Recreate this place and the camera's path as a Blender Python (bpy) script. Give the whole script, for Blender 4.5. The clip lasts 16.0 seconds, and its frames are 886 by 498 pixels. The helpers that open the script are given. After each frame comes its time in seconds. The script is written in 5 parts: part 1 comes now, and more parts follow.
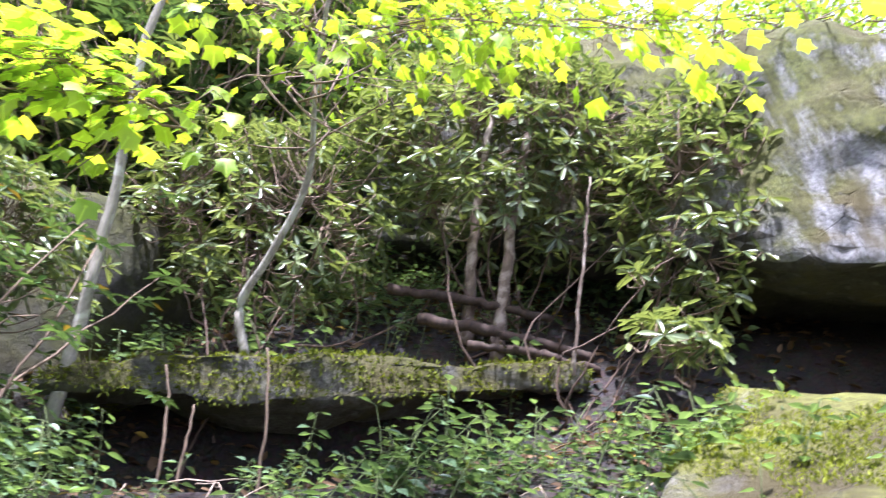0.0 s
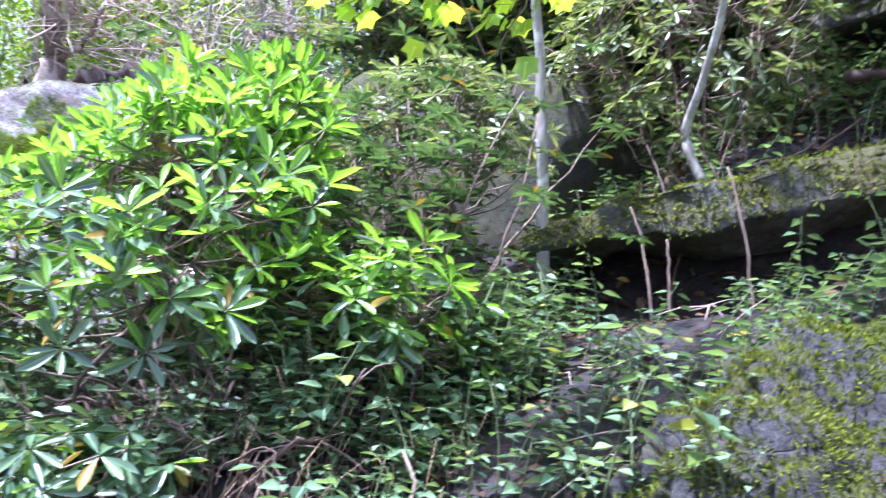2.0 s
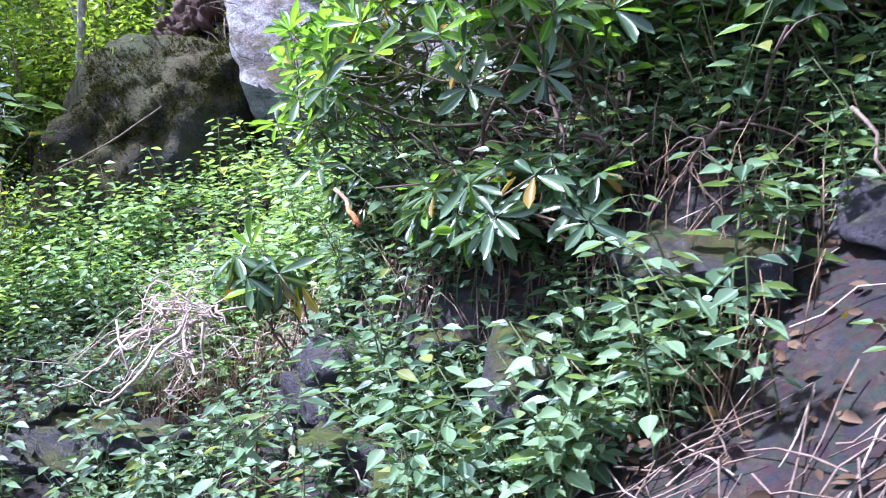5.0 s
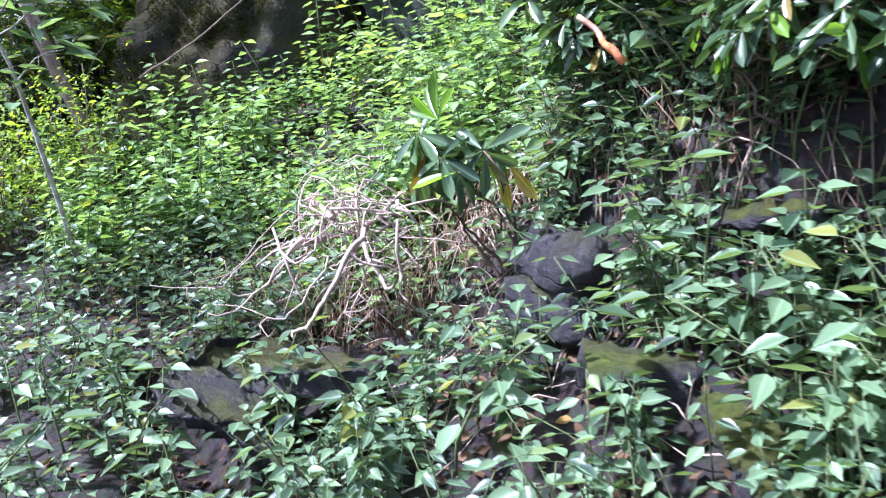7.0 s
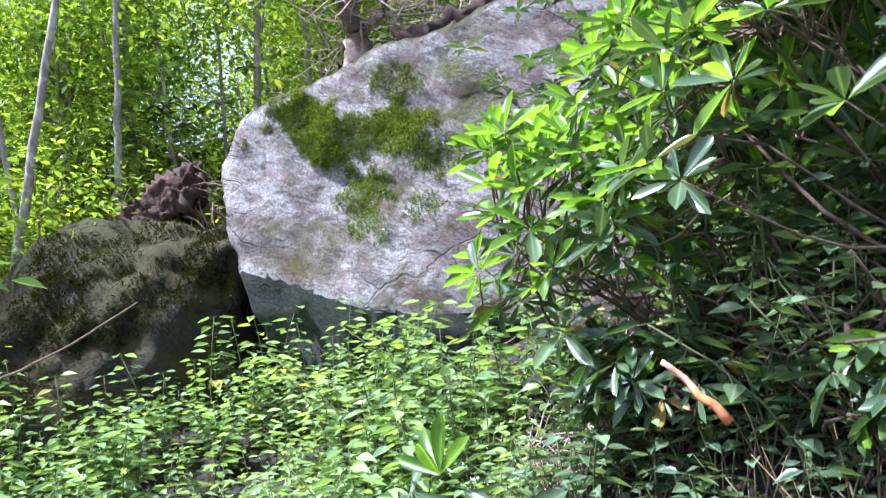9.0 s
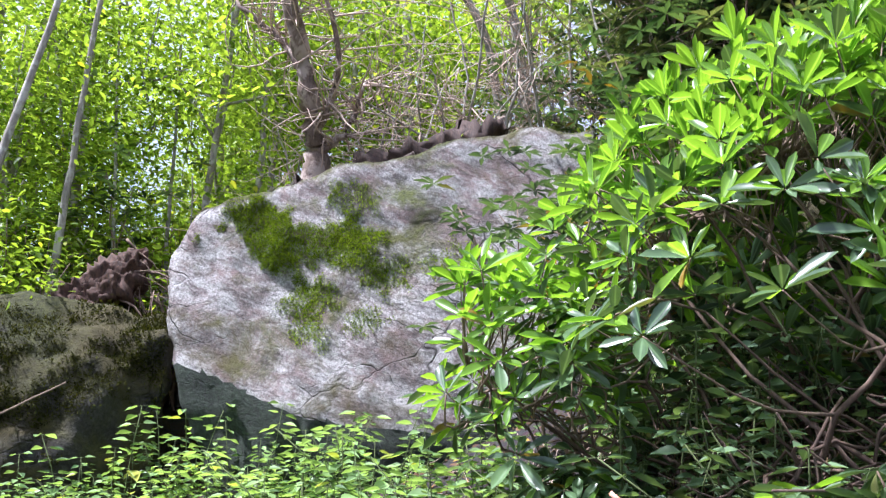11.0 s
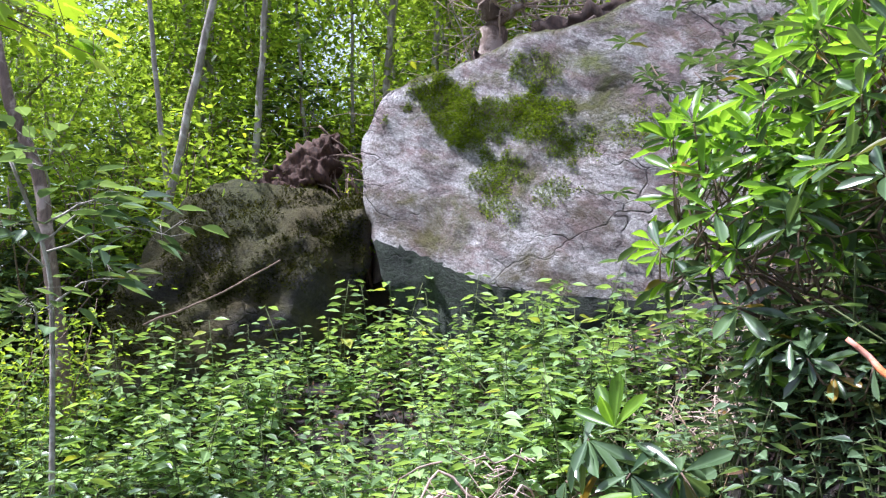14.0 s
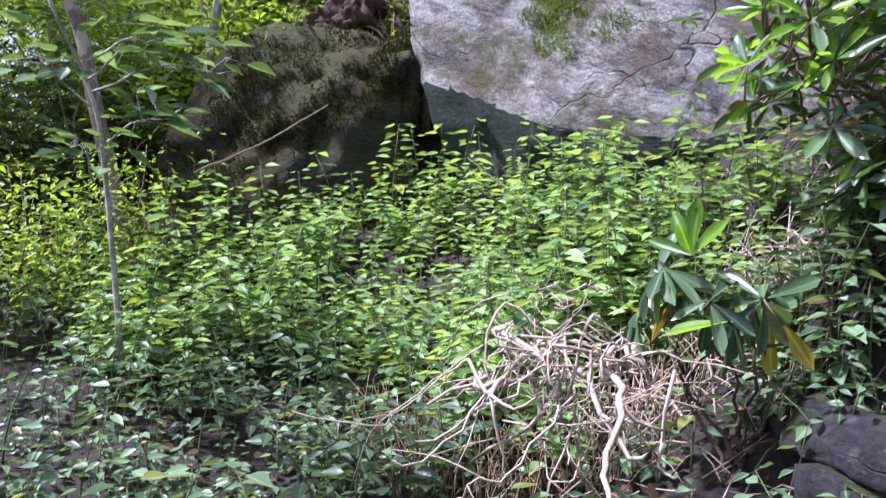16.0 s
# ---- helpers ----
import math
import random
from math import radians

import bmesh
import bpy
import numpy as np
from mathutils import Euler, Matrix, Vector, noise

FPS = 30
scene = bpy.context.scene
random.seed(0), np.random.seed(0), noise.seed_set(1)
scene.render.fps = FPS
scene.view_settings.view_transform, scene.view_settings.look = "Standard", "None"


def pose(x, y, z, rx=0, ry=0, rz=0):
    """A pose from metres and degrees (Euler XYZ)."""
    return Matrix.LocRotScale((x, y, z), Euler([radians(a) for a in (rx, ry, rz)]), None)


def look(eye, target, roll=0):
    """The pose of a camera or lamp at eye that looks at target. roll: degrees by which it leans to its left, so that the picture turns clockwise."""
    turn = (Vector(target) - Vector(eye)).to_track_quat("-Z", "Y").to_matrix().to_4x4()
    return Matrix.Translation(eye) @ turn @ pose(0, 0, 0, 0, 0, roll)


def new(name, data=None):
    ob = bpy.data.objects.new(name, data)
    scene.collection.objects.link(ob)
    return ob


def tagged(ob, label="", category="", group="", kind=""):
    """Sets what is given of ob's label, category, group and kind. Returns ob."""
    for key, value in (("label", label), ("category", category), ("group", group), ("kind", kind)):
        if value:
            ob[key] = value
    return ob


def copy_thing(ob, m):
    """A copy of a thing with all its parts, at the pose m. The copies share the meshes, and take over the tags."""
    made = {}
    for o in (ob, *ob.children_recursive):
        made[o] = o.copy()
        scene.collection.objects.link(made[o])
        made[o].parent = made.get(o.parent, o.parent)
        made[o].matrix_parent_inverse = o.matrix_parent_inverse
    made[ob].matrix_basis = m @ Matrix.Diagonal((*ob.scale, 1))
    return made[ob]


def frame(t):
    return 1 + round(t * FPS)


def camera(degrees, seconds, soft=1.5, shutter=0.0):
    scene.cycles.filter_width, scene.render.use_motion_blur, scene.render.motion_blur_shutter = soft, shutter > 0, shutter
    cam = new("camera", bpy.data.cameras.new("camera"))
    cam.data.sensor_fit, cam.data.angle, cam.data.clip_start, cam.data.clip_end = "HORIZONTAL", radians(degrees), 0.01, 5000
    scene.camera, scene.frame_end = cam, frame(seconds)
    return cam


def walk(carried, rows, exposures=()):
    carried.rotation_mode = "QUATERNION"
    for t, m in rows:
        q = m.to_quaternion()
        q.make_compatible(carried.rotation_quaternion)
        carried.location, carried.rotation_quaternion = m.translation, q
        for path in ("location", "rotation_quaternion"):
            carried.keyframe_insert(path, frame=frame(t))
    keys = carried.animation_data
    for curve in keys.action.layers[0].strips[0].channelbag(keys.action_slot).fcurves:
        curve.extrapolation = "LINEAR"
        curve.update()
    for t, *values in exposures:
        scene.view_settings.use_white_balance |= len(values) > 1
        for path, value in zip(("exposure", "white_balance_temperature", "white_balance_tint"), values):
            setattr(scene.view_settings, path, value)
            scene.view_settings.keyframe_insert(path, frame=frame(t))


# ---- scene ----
cam = camera(56.5, 16.0, soft=1.2, shutter=0.3)
PATH = [
    (0, (0.014, 0.442, 1.428), (-0.28, 2.23, 2.275), 16.6),
    (0.5, (0.004, 0.461, 1.403), (-0.536, 2.25, 2.116), 16.2),
    (1, (-0.006, 0.485, 1.357), (-0.804, 2.23, 1.921), 15.3),
    (1.5, (-0.038, 0.498, 1.321), (-1.052, 2.176, 1.718), 13.4),
    (2, (-0.085, 0.519, 1.286), (-1.267, 2.103, 1.59), 10.3),
    (2.5, (-0.116, 0.518, 1.267), (-1.559, 1.894, 1.415), 7.8),
    (3, (-0.126, 0.53, 1.265), (-1.731, 1.724, 1.279), 6.0),
    (3.2, (-0.132, 0.533, 1.268), (-1.772, 1.678, 1.25), 5.5),
    (5.3, (-0.506, 0.437, 1.008), (-2.198, 1.461, 0.709), -5.2),
    (5.5, (-0.611, 0.448, 1.003), (-2.316, 1.454, 0.718), -6.1),
    (6, (-0.937, 0.309, 0.93), (-2.649, 1.277, 0.565), -7.9),
    (6.5, (-1.266, 0.197, 0.804), (-2.973, 1.116, 0.311), -7.7),
    (7, (-1.65, 0.263, 0.756), (-3.369, 1.16, 0.265), -8.7),
    (7.5, (-1.996, 0.146, 0.801), (-3.628, 1.227, 0.391), -5.8),
    (8, (-2.295, 0.133, 0.794), (-3.883, 1.313, 0.498), -3.5),
    (8.5, (-2.481, 0.1, 0.788), (-4.062, 1.326, 0.79), -3.3),
    (9, (-2.571, 0.142, 0.83), (-4.054, 1.46, 1.074), -4.2),
    (9.5, (-2.495, 0.118, 0.909), (-3.956, 1.46, 1.166), -2.3),
    (9.7, (-2.517, 0.083, 0.899), (-3.952, 1.449, 1.166), -2.0),
    (11.8, (-2.521, -0.368, 0.786), (-3.776, 1.064, 1.397), 3.2),
    (12, (-2.524, -0.37, 0.783), (-3.777, 1.065, 1.391), 3.1),
    (12.5, (-2.535, -0.361, 0.773), (-3.782, 1.081, 1.376), 3.1),
    (13, (-2.526, -0.35, 0.771), (-3.748, 1.125, 1.343), 2.6),
    (13.5, (-2.556, -0.387, 0.749), (-3.919, 1.02, 1.15), 2.1),
    (14, (-2.611, -0.369, 0.724), (-4.21, 0.811, 0.949), 1.2),
    (14.5, (-2.628, -0.365, 0.721), (-4.24, 0.799, 0.937), 1.1),
    (15, (-2.641, -0.359, 0.696), (-4.27, 0.791, 0.847), 0.6),
    (15.5, (-2.685, -0.399, 0.66), (-4.323, 0.749, 0.683), 0.2),
    (16, (-2.786, -0.337, 0.62), (-4.449, 0.767, 0.501), 0.4),
]
walk(cam, [(t, look(eye, target, roll)) for t, eye, target, roll in PATH], [(0.0, 2.05, 5450, 26), (1.0, 2.32, 5050, 29), (2.0, 2.2, 4850, 31), (3.0, 1.95, 4800, 33), (6.0, 1.54, 4950, 30), (9.0, 1.5, 5200, 24), (12.5, 1.28, 5550, 23), (16.0, 1.1, 5250, 30)])

# ---- light: bright hazy daylight from above, through an open canopy ----
SUN_DIR = Vector((-0.22, -0.42, 0.88)).normalized()
world = bpy.data.worlds.new("world")
scene.world = world
world.use_nodes = True
wn = world.node_tree.nodes
sky = wn.new("ShaderNodeTexSky")
sky.sky_type, sky.sun_disc = "NISHITA", False
sky.sun_elevation = math.asin(SUN_DIR.z)
sky.sun_rotation = math.atan2(SUN_DIR.x, SUN_DIR.y)
sky.air_density, sky.dust_density = 1.0, 3.0
haze = wn.new("ShaderNodeMix")
haze.data_type = "RGBA"
haze.inputs[0].default_value = 0.65
haze.inputs[7].default_value = (4.6, 4.7, 4.95, 1)
world.node_tree.links.new(sky.outputs[0], haze.inputs[6])
world.node_tree.links.new(haze.outputs[2], wn["Background"].inputs[0])
wn["Background"].inputs[1].default_value = 0.115
sun = new("sun", bpy.data.lights.new("sun", "SUN"))
sun.data.energy, sun.data.angle, sun.data.color = 5.0, radians(4), (1.0, 0.95, 0.86)
sun.matrix_world = look(SUN_DIR * 40, (0, 0, 0))
rng = np.random.default_rng(7)


# ---- materials ----
def material(name):
    m = bpy.data.materials.new(name)
    m.use_nodes = True
    t = m.node_tree
    return m, t, t.nodes, t.links, t.nodes["Principled BSDF"]


def ramp(nodes, links, source, stops):
    r = nodes.new("ShaderNodeValToRGB")
    e = r.color_ramp.elements
    while len(e) < len(stops):
        e.new(0.5)
    for k, (p, c) in zip(e, stops):
        k.position, k.color = p, (*c, 1)
    links.new(source, r.inputs[0])
    return r.outputs[0]


def noise_node(nodes, links, scale, detail=6, rough=0.6, distort=0.0, vector=None):
    n = nodes.new("ShaderNodeTexNoise")
    n.inputs["Scale"].default_value, n.inputs["Detail"].default_value = scale, detail
    n.inputs["Roughness"].default_value, n.inputs["Distortion"].default_value = rough, distort
    if vector is not None:
        links.new(vector, n.inputs["Vector"])
    return n.outputs[0]


def mixed(nodes, links, fac, a, b, mode="MIX"):
    m = nodes.new("ShaderNodeMix")
    m.data_type, m.blend_type = "RGBA", mode
    for sock, v in ((m.inputs[0], fac), (m.inputs[6], a), (m.inputs[7], b)):
        if isinstance(v, (int, float)):
            sock.default_value = v
        elif isinstance(v, tuple):
            sock.default_value = (*v, 1)
        else:
            links.new(v, sock)
    return m.outputs[2]


def math_node(nodes, links, op, a, b=0.0):
    m = nodes.new("ShaderNodeMath")
    m.operation = op
    m.use_clamp = op in ("ADD", "MULTIPLY", "SUBTRACT")
    for k, v in enumerate((a, b)):
        if isinstance(v, (int, float)):
            m.inputs[k].default_value = v
        else:
            links.new(v, m.inputs[k])
    return m.outputs[0]


def bump(nodes, links, bsdf, height, strength, distance):
    b = nodes.new("ShaderNodeBump")
    b.inputs["Strength"].default_value, b.inputs["Distance"].default_value = strength, distance
    links.new(height, b.inputs["Height"])
    links.new(b.outputs[0], bsdf.inputs["Normal"])


def aligned(nodes, links, vector, turn_z, turn_y, scale):
    """Texture coordinates turned about z, then about y, then scaled."""
    for kind, value in (("Rotation", (0, 0, turn_z)), ("Rotation", (0, turn_y, 0)), ("Scale", scale)):
        m = nodes.new("ShaderNodeMapping")
        m.inputs[kind].default_value = value
        links.new(vector, m.inputs["Vector"])
        vector = m.outputs[0]
    return vector


def leaf_material(name, dark, light, gloss=0.4, through_light=0.45, yellow=None):
    """Leaf: colour varies leaf by leaf; some of the light passes through."""
    m, t, n, l, bsdf = material(name)
    g = n.new("ShaderNodeNewGeometry")
    o = n.new("ShaderNodeObjectInfo")
    g_noise = noise_node(n, l, 2.2, 3)
    stops = [(0.0, dark), (0.75, light), (1.0, tuple(min(1, c * 1.25) for c in light))]
    if yellow:
        stops = [(0.0, dark), (0.72, light), (0.965, tuple(min(1, c * 1.2) for c in light)), (0.985, yellow)]
    add = n.new("ShaderNodeMath")
    add.operation = "FRACT"
    a2 = n.new("ShaderNodeMath")
    a2.operation = "ADD"
    l.new(g.outputs["Random Per Island"], a2.inputs[0])
    l.new(o.outputs["Random"], a2.inputs[1])
    l.new(a2.outputs[0], add.inputs[0])
    col = ramp(n, l, add.outputs[0], stops)
    patch = ramp(n, l, g_noise, [(0.3, (0.72, 0.75, 0.72)), (0.7, (1.15, 1.12, 1.0))])
    col = mixed(n, l, 1.0, col, patch, "MULTIPLY")
    at = n.new("ShaderNodeAttribute")
    at.attribute_name = "across"
    rib = ramp(n, l, at.outputs["Fac"], [(0.05, (0.45, 0.45, 0.45)), (0.22, (0, 0, 0))])
    col = mixed(n, l, rib, col, tuple(min(1, c * 1.6 + 0.05) for c in light))
    l.new(col, bsdf.inputs["Base Color"])
    bsdf.inputs["Roughness"].default_value = gloss
    bsdf.inputs["Specular IOR Level"].default_value = 0.6 if gloss < 0.7 else 0.1
    tr = n.new("ShaderNodeBsdfTranslucent")
    l.new(mixed(n, l, 1.0, col, (1.5, 1.45, 0.55), "MULTIPLY"), tr.inputs[0])
    sh = n.new("ShaderNodeMixShader")
    sh.inputs[0].default_value = through_light
    l.new(bsdf.outputs[0], sh.inputs[1])
    l.new(tr.outputs[0], sh.inputs[2])
    l.new(sh.outputs[0], n["Material Output"].inputs[0])
    return m


def rock_material(name, base, dark, pale, moss_amount, pale_amount, streak=False, moss=((0.035, 0.05, 0.008), (0.15, 0.19, 0.02)), wet=0.0, pale_from=None, tint=None, grain_dark=0.35, banded=False):
    """Rock with grain, lichen, stains and moss; moss grows in patches and on what faces up."""
    m, t, n, l, bsdf = material(name)
    co = n.new("ShaderNodeTexCoord").outputs["Object"]
    lay = aligned(n, l, co, -0.53, -0.38, (0.9, 1, 1.8) if banded else (1, 1, 1.7))
    if streak:
        lay = aligned(n, l, co, 0.675, 0.395, (3.4, 3.4, 0.55))
    big = noise_node(n, l, 1.1, 5, 0.6, 0.2, co)
    mid = noise_node(n, l, 5.5 if not streak else 1.6, 12, 0.74, 0.15, lay)
    fine = noise_node(n, l, 45, 8, 0.78, 0.0, co)
    col = ramp(n, l, mid, [(0.28, dark), (0.5, base), (0.75, tuple(min(1, c * 1.3) for c in base))])
    grain = ramp(n, l, fine, [(0.35, (grain_dark, grain_dark, grain_dark * 1.02)), (0.62, (1.25, 1.25, 1.25))])
    col = mixed(n, l, 1.0, col, grain, "MULTIPLY")
    if tint:
        col = mixed(n, l, ramp(n, l, noise_node(n, l, 1.7, 10, 0.7, 0.3, co), [(0.46, (0, 0, 0)), (0.62, (1, 1, 1))]), col, mixed(n, l, fine, tuple(c * 0.6 for c in tint), tint))
    lich = noise_node(n, l, 1.0, 8, 0.62, 0.4, lay) if streak else noise_node(n, l, 2.6, 14, 0.78, 0.2, lay)
    edge = 0.62 - 0.3 * pale_amount
    pf = ramp(n, l, lich, [(edge - 0.02, (0, 0, 0)), (edge + 0.1, (1, 1, 1))])
    if pale_from:
        sx = n.new("ShaderNodeSeparateXYZ")
        l.new(co, sx.inputs[0])
        mr = n.new("ShaderNodeMapRange")
        mr.inputs[1].default_value, mr.inputs[2].default_value = pale_from
        l.new(sx.outputs[0], mr.inputs[0])
        pf = math_node(n, l, "MULTIPLY", pf, mr.outputs[0])
    pale_col = mixed(n, l, ramp(n, l, fine, [(0.38, (0, 0, 0)), (0.6, (1, 1, 1))]), tuple(c * (0.15 + 0.7 * grain_dark) for c in pale), pale)
    col = mixed(n, l, pf, col, pale_col)
    crack = n.new("ShaderNodeTexVoronoi")
    crack.feature = "DISTANCE_TO_EDGE"
    crack.inputs["Scale"].default_value = 1.6
    cm = n.new("ShaderNodeMapping")
    cm.inputs["Scale"].default_value = (0.8, 0.8, 2.2)
    cm.inputs["Rotation"].default_value = (0.3, 0.4, 0)
    wob = n.new("ShaderNodeVectorMath")
    wob.operation = "MULTIPLY_ADD"
    nz = n.new("ShaderNodeTexNoise")
    nz.inputs["Scale"].default_value = 3.0
    l.new(co, nz.inputs["Vector"])
    l.new(nz.outputs["Color"], wob.inputs[0])
    wob.inputs[1].default_value = (0.35, 0.35, 0.35)
    l.new(co, wob.inputs[2])
    l.new(wob.outputs[0], cm.inputs[0])
    l.new(cm.outputs[0], crack.inputs["Vector"])
    line = ramp(n, l, crack.outputs["Distance"], [(0.0, (1, 1, 1)), (0.014, (0, 0, 0))])
    line = math_node(n, l, "MULTIPLY", line, ramp(n, l, big, [(0.5, (0, 0, 0)), (0.62, (1, 1, 1))]))
    col = mixed(n, l, math_node(n, l, "MULTIPLY", line, 0.7), col, tuple(c * 0.25 for c in dark))
    spots = n.new("ShaderNodeTexVoronoi")
    spots.inputs["Scale"].default_value = 9
    l.new(co, spots.inputs["Vector"])
    sf = ramp(n, l, spots.outputs["Distance"], [(0.12, (1, 1, 1)), (0.25, (0, 0, 0))])
    col = mixed(n, l, math_node(n, l, "MULTIPLY", sf, 0.35 * pale_amount), col, (0.55, 0.6, 0.5))
    dl = ramp(n, l, noise_node(n, l, 8 if not streak else 2.5, 12, 0.8, 0.3, lay), [(0.56, (0, 0, 0)), (0.66, (1, 1, 1))])
    col = mixed(n, l, math_node(n, l, "MULTIPLY", dl, 0.75), col, tuple(c * 0.6 for c in dark))
    blot = ramp(n, l, noise_node(n, l, 2.9 if not streak else 1.3, 14, 0.72, 0.5, lay), [(0.54, (0, 0, 0)), (0.6, (1, 1, 1))])
    col = mixed(n, l, math_node(n, l, "MULTIPLY", blot, 0.6), col, mixed(n, l, fine, tuple(c * 0.5 for c in dark), tuple(c * 1.6 for c in dark)))
    geo = n.new("ShaderNodeNewGeometry")
    sep = n.new("ShaderNodeSeparateXYZ")
    l.new(geo.outputs["Normal"], sep.inputs[0])
    up = n.new("ShaderNodeMapRange")
    up.inputs[1].default_value, up.inputs[2].default_value = -0.3, 0.9
    up.inputs[3].default_value, up.inputs[4].default_value = -0.16, 0.22
    l.new(sep.outputs[2], up.inputs[0])
    mo = n.new("ShaderNodeMath")
    mo.operation = "ADD"
    l.new(noise_node(n, l, 1.9 if not streak else 0.9, 9, 0.66, 0.5, co if not streak else lay), mo.inputs[0])
    l.new(up.outputs[0], mo.inputs[1])
    e2 = 0.78 - 0.5 * moss_amount
    mf = ramp(n, l, mo.outputs[0], [(e2 - 0.05, (0, 0, 0)), (e2 + 0.14, (1, 1, 1))])
    moss_col = ramp(n, l, noise_node(n, l, 24, 6, 0.7, 0.0, co), [(0.3, moss[0]), (0.7, moss[1])])
    moss_col = mixed(n, l, ramp(n, l, big, [(0.35, (0, 0, 0)), (0.65, (1, 1, 1))]), moss_col, (0.07, 0.055, 0.015))
    col = mixed(n, l, mf, col, moss_col)
    l.new(col, bsdf.inputs["Base Color"])
    bsdf.inputs["Roughness"].default_value = 0.85 - 0.45 * wet
    hgt = n.new("ShaderNodeMath")
    hgt.operation = "ADD"
    l.new(mid, hgt.inputs[0])
    h2 = math_node(n, l, "MULTIPLY", fine, 0.35)
    h3 = n.new("ShaderNodeMath")
    h3.operation = "MULTIPLY_ADD"
    l.new(mf, h3.inputs[0])
    h3.inputs[1].default_value = 0.5
    l.new(h2, h3.inputs[2])
    l.new(h3.outputs[0], hgt.inputs[1])
    hc = n.new("ShaderNodeMath")
    hc.operation = "MULTIPLY_ADD"
    l.new(line, hc.inputs[0])
    hc.inputs[1].default_value = -0.5
    l.new(hgt.outputs[0], hc.inputs[2])
    bump(n, l, bsdf, hc.outputs[0], 1.0, 0.06)
    return m


def bark_material(name, dark, light, patch=None):
    m, t, n, l, bsdf = material(name)
    co = n.new("ShaderNodeTexCoord").outputs["Object"]
    mp = n.new("ShaderNodeMapping")
    mp.inputs["Scale"].default_value = (1, 1, 0.25)
    l.new(co, mp.inputs[0])
    a = noise_node(n, l, 40, 6, 0.7, 0.3, mp.outputs[0])
    b = noise_node(n, l, 6, 5, 0.6, 0.5, co)
    col = ramp(n, l, a, [(0.3, dark), (0.7, light)])
    if patch:
        col = mixed(n, l, ramp(n, l, b, [(0.5, (0, 0, 0)), (0.6, (1, 1, 1))]), col, patch)
    l.new(col, bsdf.inputs["Base Color"])
    bsdf.inputs["Roughness"].default_value = 0.85
    bump(n, l, bsdf, a, 0.6, 0.01)
    return m


def soil_material():
    m, t, n, l, bsdf = material("soil_and_litter")
    co = n.new("ShaderNodeTexCoord").outputs["Object"]
    a = noise_node(n, l, 3, 8, 0.65, 0.4, co)
    b = noise_node(n, l, 55, 5, 0.7, 0.0, co)
    v = n.new("ShaderNodeTexVoronoi")
    v.inputs["Scale"].default_value = 28
    l.new(co, v.inputs["Vector"])
    col = ramp(n, l, a, [(0.3, (0.007, 0.006, 0.006)), (0.55, (0.022, 0.016, 0.013)), (0.8, (0.05, 0.035, 0.026))])
    col = mixed(n, l, 0.45, col, v.outputs["Color"], "SOFT_LIGHT")
    col = mixed(n, l, 1.0, col, ramp(n, l, b, [(0.3, (0.5, 0.5, 0.5)), (0.7, (1.4, 1.35, 1.2))]), "MULTIPLY")
    l.new(col, bsdf.inputs["Base Color"])
    bsdf.inputs["Roughness"].default_value = 0.8
    bump(n, l, bsdf, mixed(n, l, 0.5, b, v.outputs["Distance"]), 0.9, 0.03)
    return m


M_RHODO_NEW = leaf_material("rhododendron_new_leaf", (0.075, 0.175, 0.02), (0.21, 0.385, 0.036), 0.36, 0.52)
M_RHODO_OLD = leaf_material("rhododendron_old_leaf", (0.03, 0.062, 0.034), (0.105, 0.175, 0.08), 0.28, 0.25, yellow=(0.25, 0.16, 0.02))
# Duller copy of the rhododendron leaf, with shade put into its colour.
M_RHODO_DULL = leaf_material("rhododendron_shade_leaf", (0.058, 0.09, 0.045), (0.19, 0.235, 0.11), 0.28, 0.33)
M_NETTLE = leaf_material("nettle_leaf", (0.026, 0.058, 0.032), (0.185, 0.285, 0.155), 0.36, 0.33, yellow=(0.24, 0.26, 0.06))
M_JEWEL = leaf_material("jewelweed_leaf", (0.045, 0.1, 0.04), (0.31, 0.47, 0.19), 0.36, 0.38, yellow=(0.42, 0.45, 0.07))
M_MAPLE = leaf_material("maple_leaf_sunlit", (0.22, 0.38, 0.02), (0.42, 0.55, 0.03), 0.5, 0.55, yellow=(0.6, 0.58, 0.03))
M_CROWN = leaf_material("tree_leaf", (0.085, 0.155, 0.022), (0.32, 0.45, 0.06), 0.45, 0.55, yellow=(0.42, 0.46, 0.04))
M_LITTER = leaf_material("dead_leaf", (0.035, 0.022, 0.015), (0.15, 0.095, 0.06), 0.75, 0.1, yellow=(0.45, 0.3, 0.06))
M_YELLOW = leaf_material("yellow_leaf", (0.45, 0.33, 0.03), (0.62, 0.5, 0.04), 0.45, 0.35)
M_STEM = bark_material("green_stem", (0.06, 0.09, 0.03), (0.14, 0.17, 0.06))
M_TWIG = bark_material("brown_twig", (0.1, 0.07, 0.052), (0.3, 0.21, 0.15))
M_DEADWOOD = bark_material("bleached_twig", (0.28, 0.2, 0.15), (0.6, 0.48, 0.39))
M_DRYSTEM = bark_material("dry_stem", (0.16, 0.1, 0.05), (0.4, 0.27, 0.15))
M_DARKTWIG = bark_material("dark_shrub_stem", (0.05, 0.034, 0.026), (0.17, 0.11, 0.08))
M_GREYBARK = bark_material("grey_bark", (0.16, 0.145, 0.12), (0.36, 0.33, 0.28), (0.45, 0.44, 0.38))
M_BROWNBARK = bark_material("brown_bark", (0.09, 0.065, 0.05), (0.26, 0.19, 0.15), (0.4, 0.33, 0.28))
